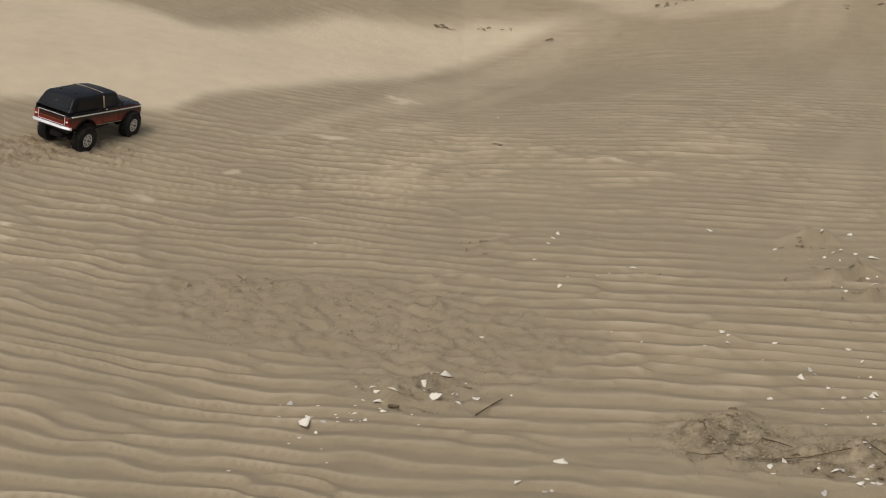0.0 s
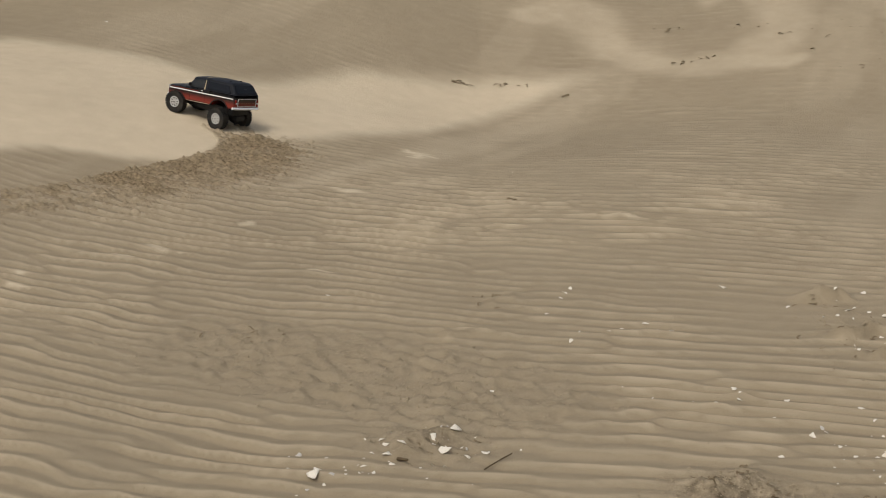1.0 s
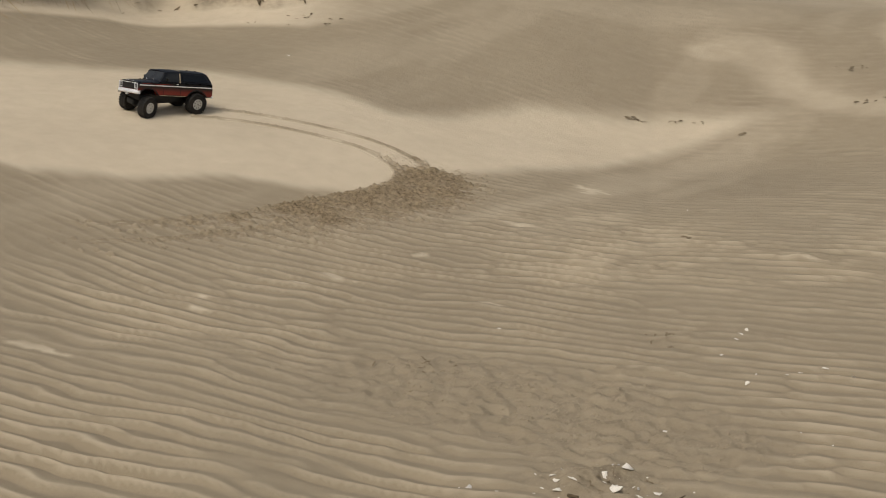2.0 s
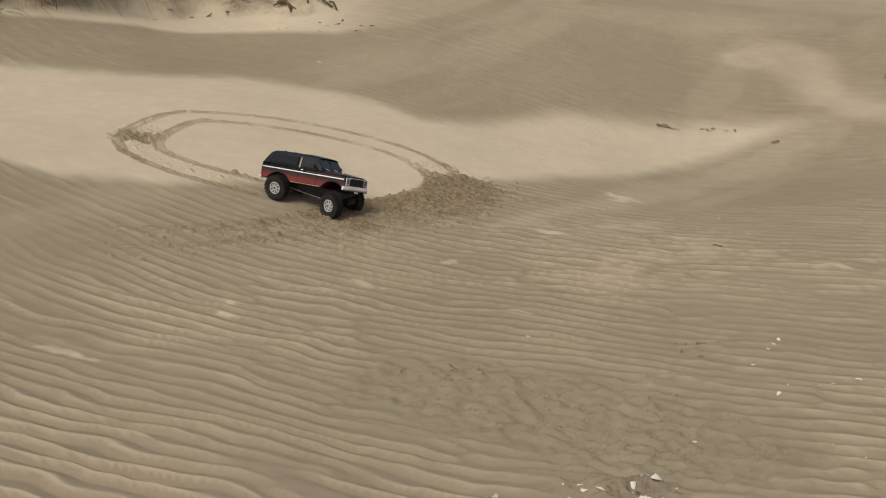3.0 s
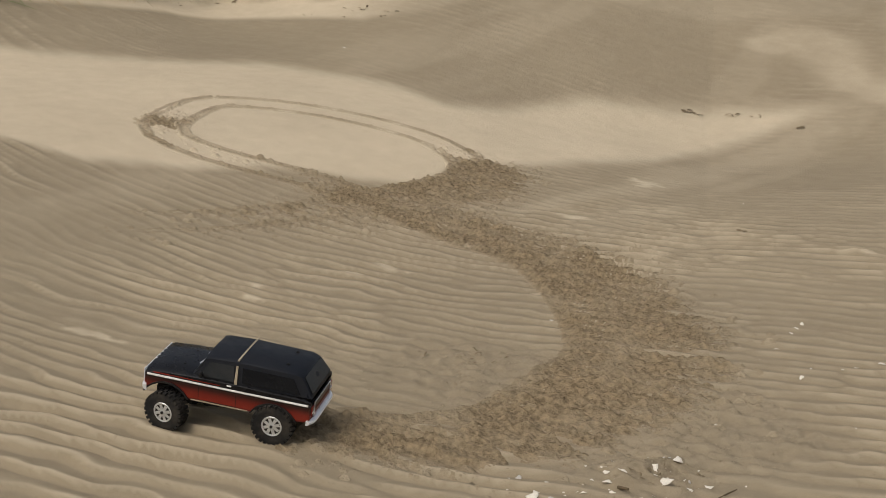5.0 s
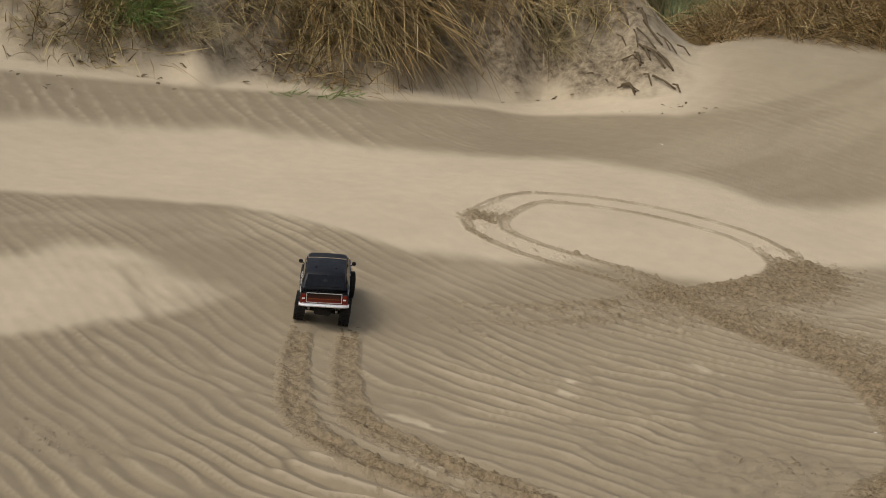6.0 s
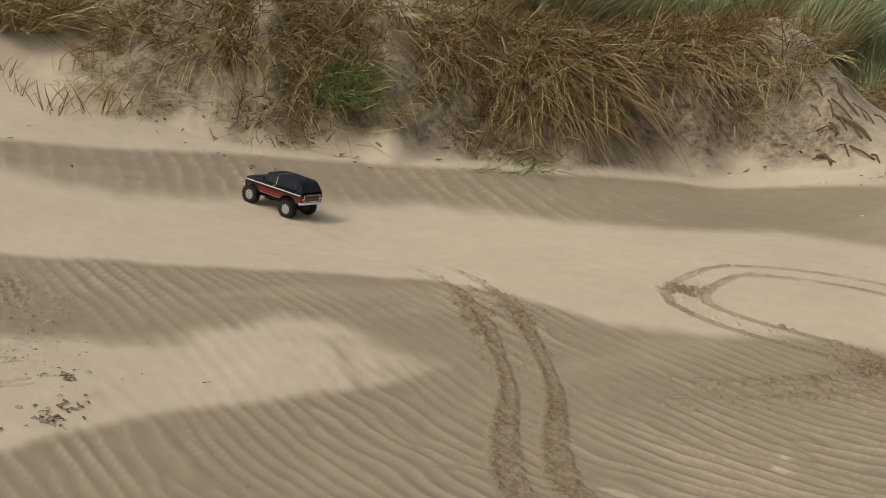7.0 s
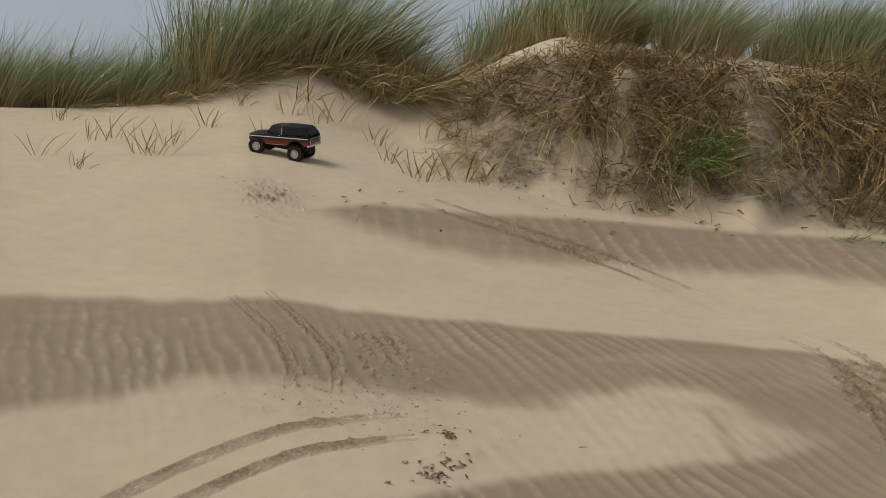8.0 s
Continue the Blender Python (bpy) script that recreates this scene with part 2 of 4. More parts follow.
def drift(x, y):
    """How far pale, dry, blown sand covers the damp, rippled sand."""
    az, d = bearing(x, y)
    wob = 0.22 * (cloud(x, y, 1.1, 11) - 0.47) + 0.1 * (cloud((0.93 * x - 0.36 * y) * 0.6, (0.36 * x + 0.93 * y) * 3.0, 2.2, 12, 3) - 0.44)
    soft = 0.08 + 0.2 * sstep(22, 4, az)
    near, far = np.interp(az, BAND_AZ, BAND_NEAR), np.interp(az, FAR_AZ, BAND_FAR)
    band = sstep(near - soft, near + soft, d + wob) * sstep(far + 0.3, far - 0.16, d + 1.6 * wob) * sstep(-5, 0, az)
    apron_near = np.interp(az, APRON_AZ, APRON_NEAR)
    apron = sstep(apron_near - 0.08, apron_near + 0.1, d + 0.5 * wob) * (0.25 * sstep(9, 14, az) + 0.75 * sstep(16.5, 20.5, az))
    long, lie = 0.83 * x - 0.56 * y, 0.56 * x + 0.83 * y
    t_near, t_far = np.interp(az, TONGUE_AZ, TONGUE_NEAR), np.interp(az, TONGUE_AZ, TONGUE_FAR)
    tongue = sstep(t_near - 0.06, t_near + 0.06, d + 0.7 * wob) * sstep(t_far + 0.12, t_far - 0.12, d + 2 * wob) * sstep(36, 44, az)
    tongue = tongue * (1 - 0.2 * stroke(x, y, (-4.2, 4.1, 0.08), (-3.75, 4.5, 0.05))) * sstep(0.1, 0.42, cloud(long * 0.9, lie * 4.0, 1.6, 38, 3) + 0.25 * sstep(40, 50, az))
    ex, ey = x + 1.1 * wob + 0.1 * (lattice(x * 5, y * 5, 35) - 0.5), y + 1.1 * wob + 0.16 * (lattice(x * 4, y * 6, 36) - 0.5)
    thin = 0.5 + 0.8 * cloud(x, y, 2.0, 37, 3)
    hook = np.maximum(stroke(ex, ey, (-0.35, 10.62, 0.16), (-0.05, 10.72, 0.24), (0.22, 10.4, 0.2), (0.36, 10.0, 0.22), (0.8, 9.74, 0.2), (1.25, 9.62, 0.2), (1.6, 9.6, 0.1)),
                      0.8 * stroke(ex, ey, (1.0, 10.75, 0.1), (1.14, 11.15, 0.14), (1.45, 10.98, 0.16), (1.68, 10.5, 0.2), (1.55, 10.0, 0.2), (1.3, 9.7, 0.2)))
    bank = 0.45 * stroke(ex, ey, (1.5, 11.6, 0.08), (2.0, 11.0, 0.12), (2.6, 10.1, 0.14)) + 0.5 * sstep(11.3, 12.4, d + wob) * sstep(20, 10, az) + 0.35 * stroke(ex, ey, (-1.9, 10.9, 0.15), (-1.0, 11.2, 0.25), (0.2, 11.5, 0.2))
    ridge = 0.3 * stroke(ex, ey, (-1.3, 6.2, 0.05), (-0.88, 7.05, 0.12), (-0.62, 7.9, 0.2), (-0.25, 8.6, 0.22), (0.1, 9.35, 0.15))
    streaks = 0.16 * sstep(0.5, 0.66, cloud((0.94 * x - 0.33 * y) * 2.4, (0.33 * x + 0.94 * y) * 0.45, 1.2, 31, 3)) * sstep(4.4, 6.5, d)
    for px, py, rx, ry in SCRAPES:
        r2 = ((x - px) / rx) ** 2 + ((y - py + 0.25 * (x - px)) / (0.75 * ry)) ** 2 + 2.2 * (lattice(x * 24, y * 34, 33) - 0.5)
        streaks = np.maximum(streaks, 0.75 * sstep(1.2, 0.2, r2))
    return np.clip(np.maximum.reduce([band, apron, 0.92 * tongue, 0.47 * hook * thin, 0.6 * bank * thin, ridge * thin, streaks]), 0, 1)


def rough_patch(x, y):
    """Old footprints and crusted, crumbled sand."""
    return np.clip(blob(x, y, -0.75, 4.0, 0.75, 0.33, -8, 0.5) + blob(x, y, -0.25, 3.75, 0.4, 0.3, 0, 0.5) + blob(x, y, 0.5, 3.2, 0.22, 0.16, 0, 0.6)
                   + blob(x, y, 0.85, 3.1, 0.35, 0.12, 0, 0.6) + blob(x, y, -0.4, 3.4, 0.2, 0.1, 0, 0.6)
                   + 0.6 * blob(x, y, -7.6, 4.2, 0.45, 0.4, 0, 0.6) + 0.7 * blob(x, y, -4.95, 3.05, 0.35, 0.5, 20, 0.6) + 0.5 * blob(x, y, -3.15, 2.9, 0.25, 0.14, 0, 0.6), 0, 1)


def ripple(x, y, dry, rough):
    """Wind ripples: height in metres and how near to a crest. Steep towards the hollow, gentle behind."""
    az, d = bearing(x, y)
    u = np.clip((-1.2 - x) / 3.2, 0, None)
    lie = y + 0.05 * x - 1.1 * np.where(u < 1, 0.5 * u * u, u - 0.5)
    long = 0.93 * x - 0.36 * y * sstep(0.5, -2.5, x)
    warp = 7.0 * cloud(x, y, 0.7, 3, 2) + 3.4 * lattice(long * 1.7, lie * 3.6, 14) + 3.4 * lattice(long * 4.4, lie * 8.0, 15) + 1.2 * lattice(long * 11, lie * 16, 16)
    one = 2 * math.pi * lie / 0.09 + warp
    other = 2 * math.pi * (lie + 0.06 * x) / 0.078 + 1.1 * warp
    two = 2 * math.pi * (0.57 * x + 0.82 * y) / 0.14 + 0.8 * warp
    choice = sstep(0.46, 0.56, lattice(long * 1.3 + 7, lie * 2.6, 17) * 0.65 + 0.35 * lattice(long * 3.4, lie * 6.0, 18) - 0.16 * sstep(4.2, 3.4, d))
    bank = np.clip(sstep(7.9, 8.5, d) * sstep(26, 36, az) * sstep(62, 57, az), 0, 1)

    def wave(p):
        return np.sin(p) + 0.42 * np.sin(2 * p) + 0.2 * np.sin(3 * p) + 0.07 * np.sin(4 * p)
    w = (wave(one) * (1 - choice) + 0.8 * wave(other) * choice) * (1 - bank) + wave(two) * bank
    patches = np.clip(-0.3 + 2.1 * cloud(x, y, 1.3, 21, 3), 0.12, 1.2)
    broken = 0.45 + 0.9 * lattice(long * 3.0, lie * 9.5, 23)
    strength = patches * broken * (1 - 0.93 * dry) * (1 - 0.75 * rough) * sstep(12.3, 10.5, d) * (1 - 0.7 * sstep(5.6, 8.4, d) * (1 - bank))
    strength = strength * sstep(2.0, 2.5, d) * sstep(-26, -23, az) * sstep(82, 78, az) * (1 - 0.35 * bank - 0.35 * sstep(54, 62, az))
    strength = strength * (1 - sstep(-0.25, 0.1, d - foot(az)) * sstep(16, 22, az))
    return (0.0078 + 0.0022 * sstep(5.0, 3.6, d)) * w * strength, np.clip(w - 0.5, 0, 1) * np.clip(strength, 0, 1)


def mounds(x, y):
    """Small humps of sand that the wind has left in the lee of shells and litter."""
    z = 0 * x
    for px, py, rx, ry, h in ((-0.31, 4.32, 0.13, 0.04, 0.026), (-0.22, 4.7, 0.06, 0.05, 0.022), (0.96, 4.79, 0.1, 0.04, 0.065), (1.03, 4.42, 0.12, 0.035, 0.055), (1.1, 4.24, 0.1, 0.035, 0.05), (0.29, 5.86, 0.09, 0.04, 0.018), (-0.36, 3.44, 0.12, 0.06, 0.02), (-0.4, 3.37, 0.05, 0.05, 0.025), (0.47, 3.22, 0.11, 0.07, 0.05), (0.82, 3.1, 0.16, 0.06, 0.045), (0.52, 3.8, 0.08, 0.04, 0.016), (-4.25, 2.9, 0.12, 0.12, 0.02)):
        near = y - py - 0.03 * np.sin(26 * (x - px)) - 0.02 * lattice(x * 30, y * 9, 45)
        side = np.where(near < 0, 0.45, 1.3) * ry
        z = z + 0.75 * h * np.exp(-((x - px) / rx) ** 4 - (near / side) ** 2) * (0.25 + 1.3 * lattice(x * 18, y * 22, 44))
    return z


def ground_height(x, y, full=False):
    az, d = bearing(x, y)
    dry, rough = drift(x, y), rough_patch(x, y)
    waves, crest = ripple(x, y, dry, rough)
    z = base_height(x, y) + waves + rough * (0.024 * (cloud(x, y, 14, 41, 3) - 0.44) + 0.02 * (lattice(x * 34, y * 44, 47) - 0.5)) + mounds(x, y)
    on_face = sstep(-0.1, 0.35, d - foot(az)) * sstep(17, 21, az) * sstep(57, 50, az) * sstep(1.9, 1.0, d - foot(az))
    z = z + on_face * (0.34 * (cloud(x, y, 1.3, 51, 4) - 0.47) + 0.18 * np.abs(cloud(x, y, 3.1, 55, 3) - 0.45) + 0.13 * (cloud(x, y, 6, 57, 3) - 0.45)) + 0.25 * (cloud(x, y, 0.35, 61, 3) - 0.45) * sstep(12.5, 16, d)
    return (z, dry, crest) if full else z


def height_at(x, y):
    return float(ground_height(np.array([float(x)]), np.array([float(y)]))[0])


def base_at(x, y):
    return float(base_height(np.array([float(x)]), np.array([float(y)]))[0])


def normal_at(x, y, e=0.12):
    return Vector((base_at(x - e, y) - base_at(x + e, y), base_at(x, y - e) - base_at(x, y + e), 2 * e)).normalized()


def grid_mesh(name, xs, ys, zs, wrap=False):
    """A mesh over a grid of points; wrap joins the last column to the first."""
    rows, cols = xs.shape
    i = np.arange(rows * cols).reshape(rows, cols)
    j = np.concatenate([i, i[:, :1]], 1) if wrap else i
    quads = np.stack([j[:-1, :-1], j[:-1, 1:], j[1:, 1:], j[1:, :-1]], -1).reshape(-1, 4)
    me = bpy.data.meshes.new(name)
    me.vertices.add(rows * cols)
    me.vertices.foreach_set("co", np.stack([xs, ys, zs], -1).astype(np.float32).ravel())
    me.loops.add(quads.size)
    me.loops.foreach_set("vertex_index", quads.astype(np.int32).ravel())
    me.polygons.add(len(quads))
    me.polygons.foreach_set("loop_start", np.arange(0, quads.size, 4, dtype=np.int32))
    me.polygons.foreach_set("use_smooth", np.ones(len(quads), bool))
    me.update(calc_edges=True)
    return me


def point_values(me, name, values):
    me.attributes.new(name, "FLOAT", "POINT").data.foreach_set("value", np.asarray(values, np.float32).ravel())


def sand_sheet():
    fine = np.arange(-26, 82, 0.19)
    angles = np.radians(np.concatenate([fine, np.arange(82, 334, 3.5)]))
    radii = [0.02, 0.4, 0.8, 1.2, 1.6, 1.9, 2.1]
    while radii[-1] < 15:
        radii.append(radii[-1] + 0.0055 + 0.0018 * radii[-1])
    while radii[-1] < 3500:
        radii.append(radii[-1] * 1.07)
    r, a = np.meshgrid(np.array(radii), angles, indexing="ij")
    x, y = -r * np.sin(a), r * np.cos(a)
    z, dry, crest = ground_height(x, y, True)
    me = grid_mesh("ground", x, y, z, wrap=True)
    az, d = bearing(x, y)
    litter = sstep(-0.05, 0.3, d - foot(az) + 0.5 * (cloud(x, y, 2.5, 71) - 0.45)) * (0.3 + 0.7 * sstep(0.35, 0.6, cloud(x, y, 1.9, 73))) * sstep(17.5, 21, az) * sstep(55, 49, az) * sstep(1.75, 1.2, d - foot(az))
    point_values(me, "dry", dry)
    # the same brown also darkens the rough patches and three spots by the near mounds
    point_values(me, "litter", np.maximum(litter, np.clip(0.16 * rough_patch(x, y) + 0.75 * blob(x, y, 0.47, 3.21, 0.15, 0.1, -20, 0.6) + 0.75 * blob(x, y, 0.88, 3.09, 0.3, 0.08, 0, 0.6) + 0.5 * blob(x, y, -0.36, 3.45, 0.1, 0.05, 0, 0.6), 0, 0.9)))
    point_values(me, "crest", 0.5 * crest)
    me.materials.append(SAND)
    return tagged(new("ground", me), "pale rippled dune sand with smooth dry drifts", "sand", kind="structure")


sand_sheet()


# ---- mesh helpers ----
def part(name, bm, material, parent, label=""):
    """Links a bmesh as one mesh object under a thing or a part."""
    me = bpy.data.meshes.new(name)
    bmesh.ops.recalc_face_normals(bm, faces=bm.faces)
    bm.to_mesh(me)
    bm.free()
    me.materials.append(material)
    ob = new(name, me)
    ob.parent = parent
    return tagged(ob, label)


def smooth(ob, angle=40):
    for f in ob.data.polygons:
        f.use_smooth = True
    ob.data.set_sharp_from_angle(angle=radians(angle))
    return ob


def block(bm, x0, x1, y0, y1, z0, z1, bevel=0.0, m=None):
    made = bmesh.ops.create_cube(bm, size=1, matrix=Matrix.LocRotScale(((x0 + x1) / 2, (y0 + y1) / 2, (z0 + z1) / 2), None, (x1 - x0, y1 - y0, z1 - z0)))["verts"]
    if bevel:
        edges = list({e for v in made for e in v.link_edges})
        made = [v for f in bmesh.ops.bevel(bm, geom=edges, offset=bevel, segments=2, affect="EDGES")["faces"] for v in f.verts] + [v for v in made if v.is_valid]
    if m:
        bmesh.ops.transform(bm, matrix=m, verts=list(set(made)))
    return bm


def tube(bm, a, b, r, r2=None, sides=10):
    a, b = Vector(a), Vector(b)
    m = Matrix.Translation((a + b) / 2) @ (b - a).to_track_quat("Z", "Y").to_matrix().to_4x4()
    bmesh.ops.create_cone(bm, cap_ends=True, segments=sides, radius1=r, radius2=r if r2 is None else r2, depth=(b - a).length, matrix=m)
    return bm


def prism(bm, outline, y0, y1):
    """A side outline of (x, z) carried across from y0 to y1."""
    one = [bm.verts.new((x, y0, z)) for x, z in outline]
    two = [bm.verts.new((x, y1, z)) for x, z in outline]
    bm.faces.new(one)
    bm.faces.new(two[::-1])
    for i in range(len(one)):
        j = (i + 1) % len(one)
        bm.faces.new((one[j], one[i], two[i], two[j]))
    return bm


def loft(bm, rings):
    """Skin over rings of points, with capped ends."""
    made = [[bm.verts.new(p) for p in ring] for ring in rings]
    for a, b in zip(made, made[1:]):
        for i in range(len(a)):
            j = (i + 1) % len(a)
            bm.faces.new((a[i], a[j], b[j], b[i]))
    bm.faces.new(made[0][::-1])
    bm.faces.new(made[-1])
    return bm


def lathe(bm, profile, sides):
    """A profile of (radius, y) turned round the y axis."""
    rings = [[bm.verts.new((r * math.cos(2 * math.pi * k / sides), y, r * math.sin(2 * math.pi * k / sides))) for k in range(sides)] for r, y in profile]
    for a, b in zip(rings, rings[1:]):
        for i in range(sides):
            j = (i + 1) % sides
            bm.faces.new((a[i], a[j], b[j], b[i]))
    bm.faces.new(rings[0][::-1])
    bm.faces.new(rings[-1])
    return bm


def quad_panel(bm, corners, thick, normal):
    """A thin panel over four or more corners, thick along a normal."""
    n = Vector(normal).normalized() * thick
    low = [bm.verts.new(Vector(c) - n) for c in corners]
    top = [bm.verts.new(Vector(c) + n) for c in corners]
    bm.faces.new(top)
    bm.faces.new(low[::-1])
    for i in range(len(low)):
        j = (i + 1) % len(low)
        bm.faces.new((low[i], low[j], top[j], top[i]))
    return bm


# ---- the model truck: x ahead, y to its left, z from the sand ----
HUB_X, HUB_Y, WHEEL_R, HUB_Z = 0.16, 0.096, 0.06, 0.067


def arch(cx, r, z0, n=9, up=0.062):
    """A wheel arch from front to back as it cuts a sill at height z0."""
    a = math.acos(min(1, (z0 - up) / r))
    return [(cx + r * math.sin(a - 2 * a * k / n), up + r * math.cos(a - 2 * a * k / n)) for k in range(n + 1)]


def hood_ring(x, half, low, top):
    return [(x, -half, low), (x, -half, top - 0.008), (x, -half * 0.9, top - 0.001), (x, -half * 0.45, top + 0.003), (x, 0, top + 0.004), (x, half * 0.45, top + 0.003), (x, half * 0.9, top - 0.001), (x, half, top - 0.008), (x, half, low)]


def model_truck():
    truck = tagged(new("model_truck"), "black and red radio-controlled off-road truck on big tyres", "toy truck")
    # the shell below the belt line
    sill = 0.1
    outline = [(-0.262, 0.158), (-0.268, 0.15), (-0.266, 0.105), (-0.235, 0.1)] + arch(-HUB_X, 0.074, sill)[::-1] + arch(HUB_X, 0.074, sill)[::-1] + [(0.222, 0.122), (0.226, 0.13), (0.224, 0.16), (0.2, 0.166)]
    bm = prism(bmesh.new(), outline, -0.1, 0.1)
    body = part("body", bm, RED, truck, "red body sides fading to black")
    body.modifiers.new("edge", "BEVEL").width = 0.003
    body.modifiers["edge"].segments = 2
    body.modifiers["edge"].limit_method = "ANGLE"
    # hood, cowl and deck above the belt line
    rings = [hood_ring(0.224, 0.093, 0.155, 0.168), hood_ring(0.214, 0.0985, 0.155, 0.1725), hood_ring(0.15, 0.1, 0.155, 0.177), hood_ring(0.075, 0.101, 0.155, 0.18), hood_ring(-0.02, 0.101, 0.155, 0.181), hood_ring(-0.23, 0.1, 0.155, 0.177), hood_ring(-0.266, 0.096, 0.155, 0.17)]
    smooth(part("hood", loft(bmesh.new(), rings), BLACK, body, "glossy black hood and belt panels"), 30)
    # greenhouse
    def cab(x, half_low, half_top, top):
        low = 0.176
        return [(x, -half_low, low), (x, -half_top - 0.003, top - 0.016), (x, -half_top, top - 0.006), (x, -half_top * 0.86, top), (x, 0, top + 0.003), (x, half_top * 0.86, top), (x, half_top, top - 0.006), (x, half_top + 0.003, top - 0.016), (x, half_low, low)]
    bm = loft(bmesh.new(), [cab(0.086, 0.092, 0.09, 0.182), cab(0.078, 0.094, 0.0895, 0.19), cab(0.046, 0.096, 0.084, 0.231), cab(0.052, 0.096, 0.083, 0.2345), cab(0.036, 0.097, 0.083, 0.2385), cab(-0.05, 0.097, 0.083, 0.242), cab(-0.212, 0.096, 0.081, 0.239), cab(-0.232, 0.095, 0.08, 0.232), cab(-0.252, 0.094, 0.086, 0.205), cab(-0.268, 0.093, 0.09, 0.18)])
    smooth(part("cabin", bm, ROOF, body, "satin black cabin and hard top"), 35)
    side = [(0.062, 0.0982, 0.182), (0.033, 0.0868, 0.2245), (-0.034, 0.0872, 0.226), (-0.04, 0.0985, 0.182)]
    rear = [(-0.064, 0.0985, 0.184), (-0.06, 0.0875, 0.2245), (-0.208, 0.0852, 0.2215), (-0.234, 0.0972, 0.184)]
    for s in (1, -1):
        name = "side_window"
        for shape, material, label in ((side, CLEARISH, "smoked door window"), (rear, GLASS, "black rear side window")):
            part(name, quad_panel(bmesh.new(), [(x, y * s, z) for x, y, z in shape], 0.0012, (0, s, 0.25)), material, body, label)
        part("window_post", quad_panel(bmesh.new(), [(-0.041, 0.0992 * s, 0.176), (-0.0415, 0.0885 * s, 0.228), (-0.0475, 0.0885 * s, 0.228), (-0.049, 0.0992 * s, 0.176)], 0.0015, (0, s, 0.25)), TAN, body, "tan trim post")
        # belt stripe
        bm = bmesh.new()
        block(bm, -0.26, 0.218, 0.1 * s - 0.0018, 0.1 * s + 0.0022, 0.1525, 0.1585, 0.0008)
        part("stripe", bm, WHITE, body, "white and chrome belt stripe")
        part("red_pinstripe", block(bmesh.new(), 0.0, 0.2, 0.1 * s - 0.0015, 0.1 * s + 0.0016, 0.1625, 0.1648), LAMP_RED, body)
        # door and its handle
        bm = bmesh.new()
        for x0, x1, z0, z1 in ((0.062, 0.0632, 0.106, 0.152), (-0.0492, -0.048, 0.106, 0.152), (-0.048, 0.062, 0.1045, 0.1058)):
            block(bm, x0, x1, 0.1 * s - 0.001, 0.1 * s + 0.0008, z0, z1)
        part("door_seam", bm, PLASTIC, body)
        part("door_handle", block(bmesh.new(), -0.034, -0.02, 0.1005 * s - 0.002, 0.1005 * s + 0.003, 0.166, 0.17, 0.001), CHROME, body, "small chrome door handle")
        part("sill_trim", block(bmesh.new(), -0.085, 0.085, 0.1 * s - 0.002, 0.1 * s + 0.002, 0.1, 0.1035, 0.0008), TAN, body, "tan pinstripe along the sill")
        # mirror on its arm
        bm = tube(bmesh.new(), (0.05, 0.097 * s, 0.182), (0.052, 0.114 * s, 0.192), 0.002)
        block(bm, 0.046, 0.056, 0.116 * s - 0.009, 0.116 * s + 0.009, 0.186, 0.203, 0.003)
        part("wing_mirror", bm, PLASTIC, body, "black wing mirror")
        # arch lips
        for cx in (HUB_X, -HUB_X):
            bm = bmesh.new()
            inner, outer = arch(cx, 0.074, sill, 12), arch(cx, 0.079, sill, 12)
            for k in range(12):
                quad_panel(bm, [(x, 0.1 * s, z) for x, z in (inner[k], inner[k + 1], outer[k + 1], outer[k])], 0.004, (0, 1, 0))
            part("arch_flare", bm, PLASTIC, body, "black wheel-arch flare")
        # lamps
        lamp = part("headlight", block(bmesh.new(), 0.2235, 0.2285, 0.078 * s - 0.0135, 0.078 * s + 0.0135, 0.137, 0.158, 0.002), PLASTIC, body, "square headlight in a black surround")
        part("lens", block(bmesh.new(), 0.2275, 0.2305, 0.078 * s - 0.0095, 0.078 * s + 0.0095, 0.141, 0.1545, 0.0015), LENS, lamp)
        part("headlight_trim", quad_frame(0.2285, 0.078 * s - 0.0155, 0.078 * s + 0.0155, 0.135, 0.16, 0.0022), CHROME, body)
        part("turn_signal", block(bmesh.new(), 0.2255, 0.2292, 0.078 * s - 0.013, 0.078 * s + 0.013, 0.1262, 0.1325, 0.001), LENS, body)
        tail = part("taillight", block(bmesh.new(), -0.2715, -0.266, 0.085 * s - 0.009, 0.085 * s + 0.009, 0.121, 0.152, 0.002), LAMP_RED, body, "red taillight")
        part("lens_bar", block(bmesh.new(), -0.2725, -0.271, 0.085 * s - 0.006, 0.085 * s + 0.006, 0.13, 0.136), WHITE, tail)
        part("roof_knob", block(bmesh.new(), -0.182, -0.172, 0.042 * s - 0.005, 0.042 * s + 0.005, 0.239, 0.2455, 0.002), PLASTIC, body)
        part("hood_pin", block(bmesh.new(), 0.124, 0.13, 0.045 * s - 0.003, 0.045 * s + 0.003, 0.178, 0.1835, 0.0012), PLASTIC, body)
    # glass in front and behind
    part("windscreen", quad_panel(bmesh.new(), [(0.0772, -0.086, 0.191), (0.0772, 0.086, 0.191), (0.0472, 0.079, 0.2295), (0.0472, -0.079, 0.2295)], 0.0016, (0.75, 0, 0.66)), CLEARISH, body, "smoked grey windscreen")
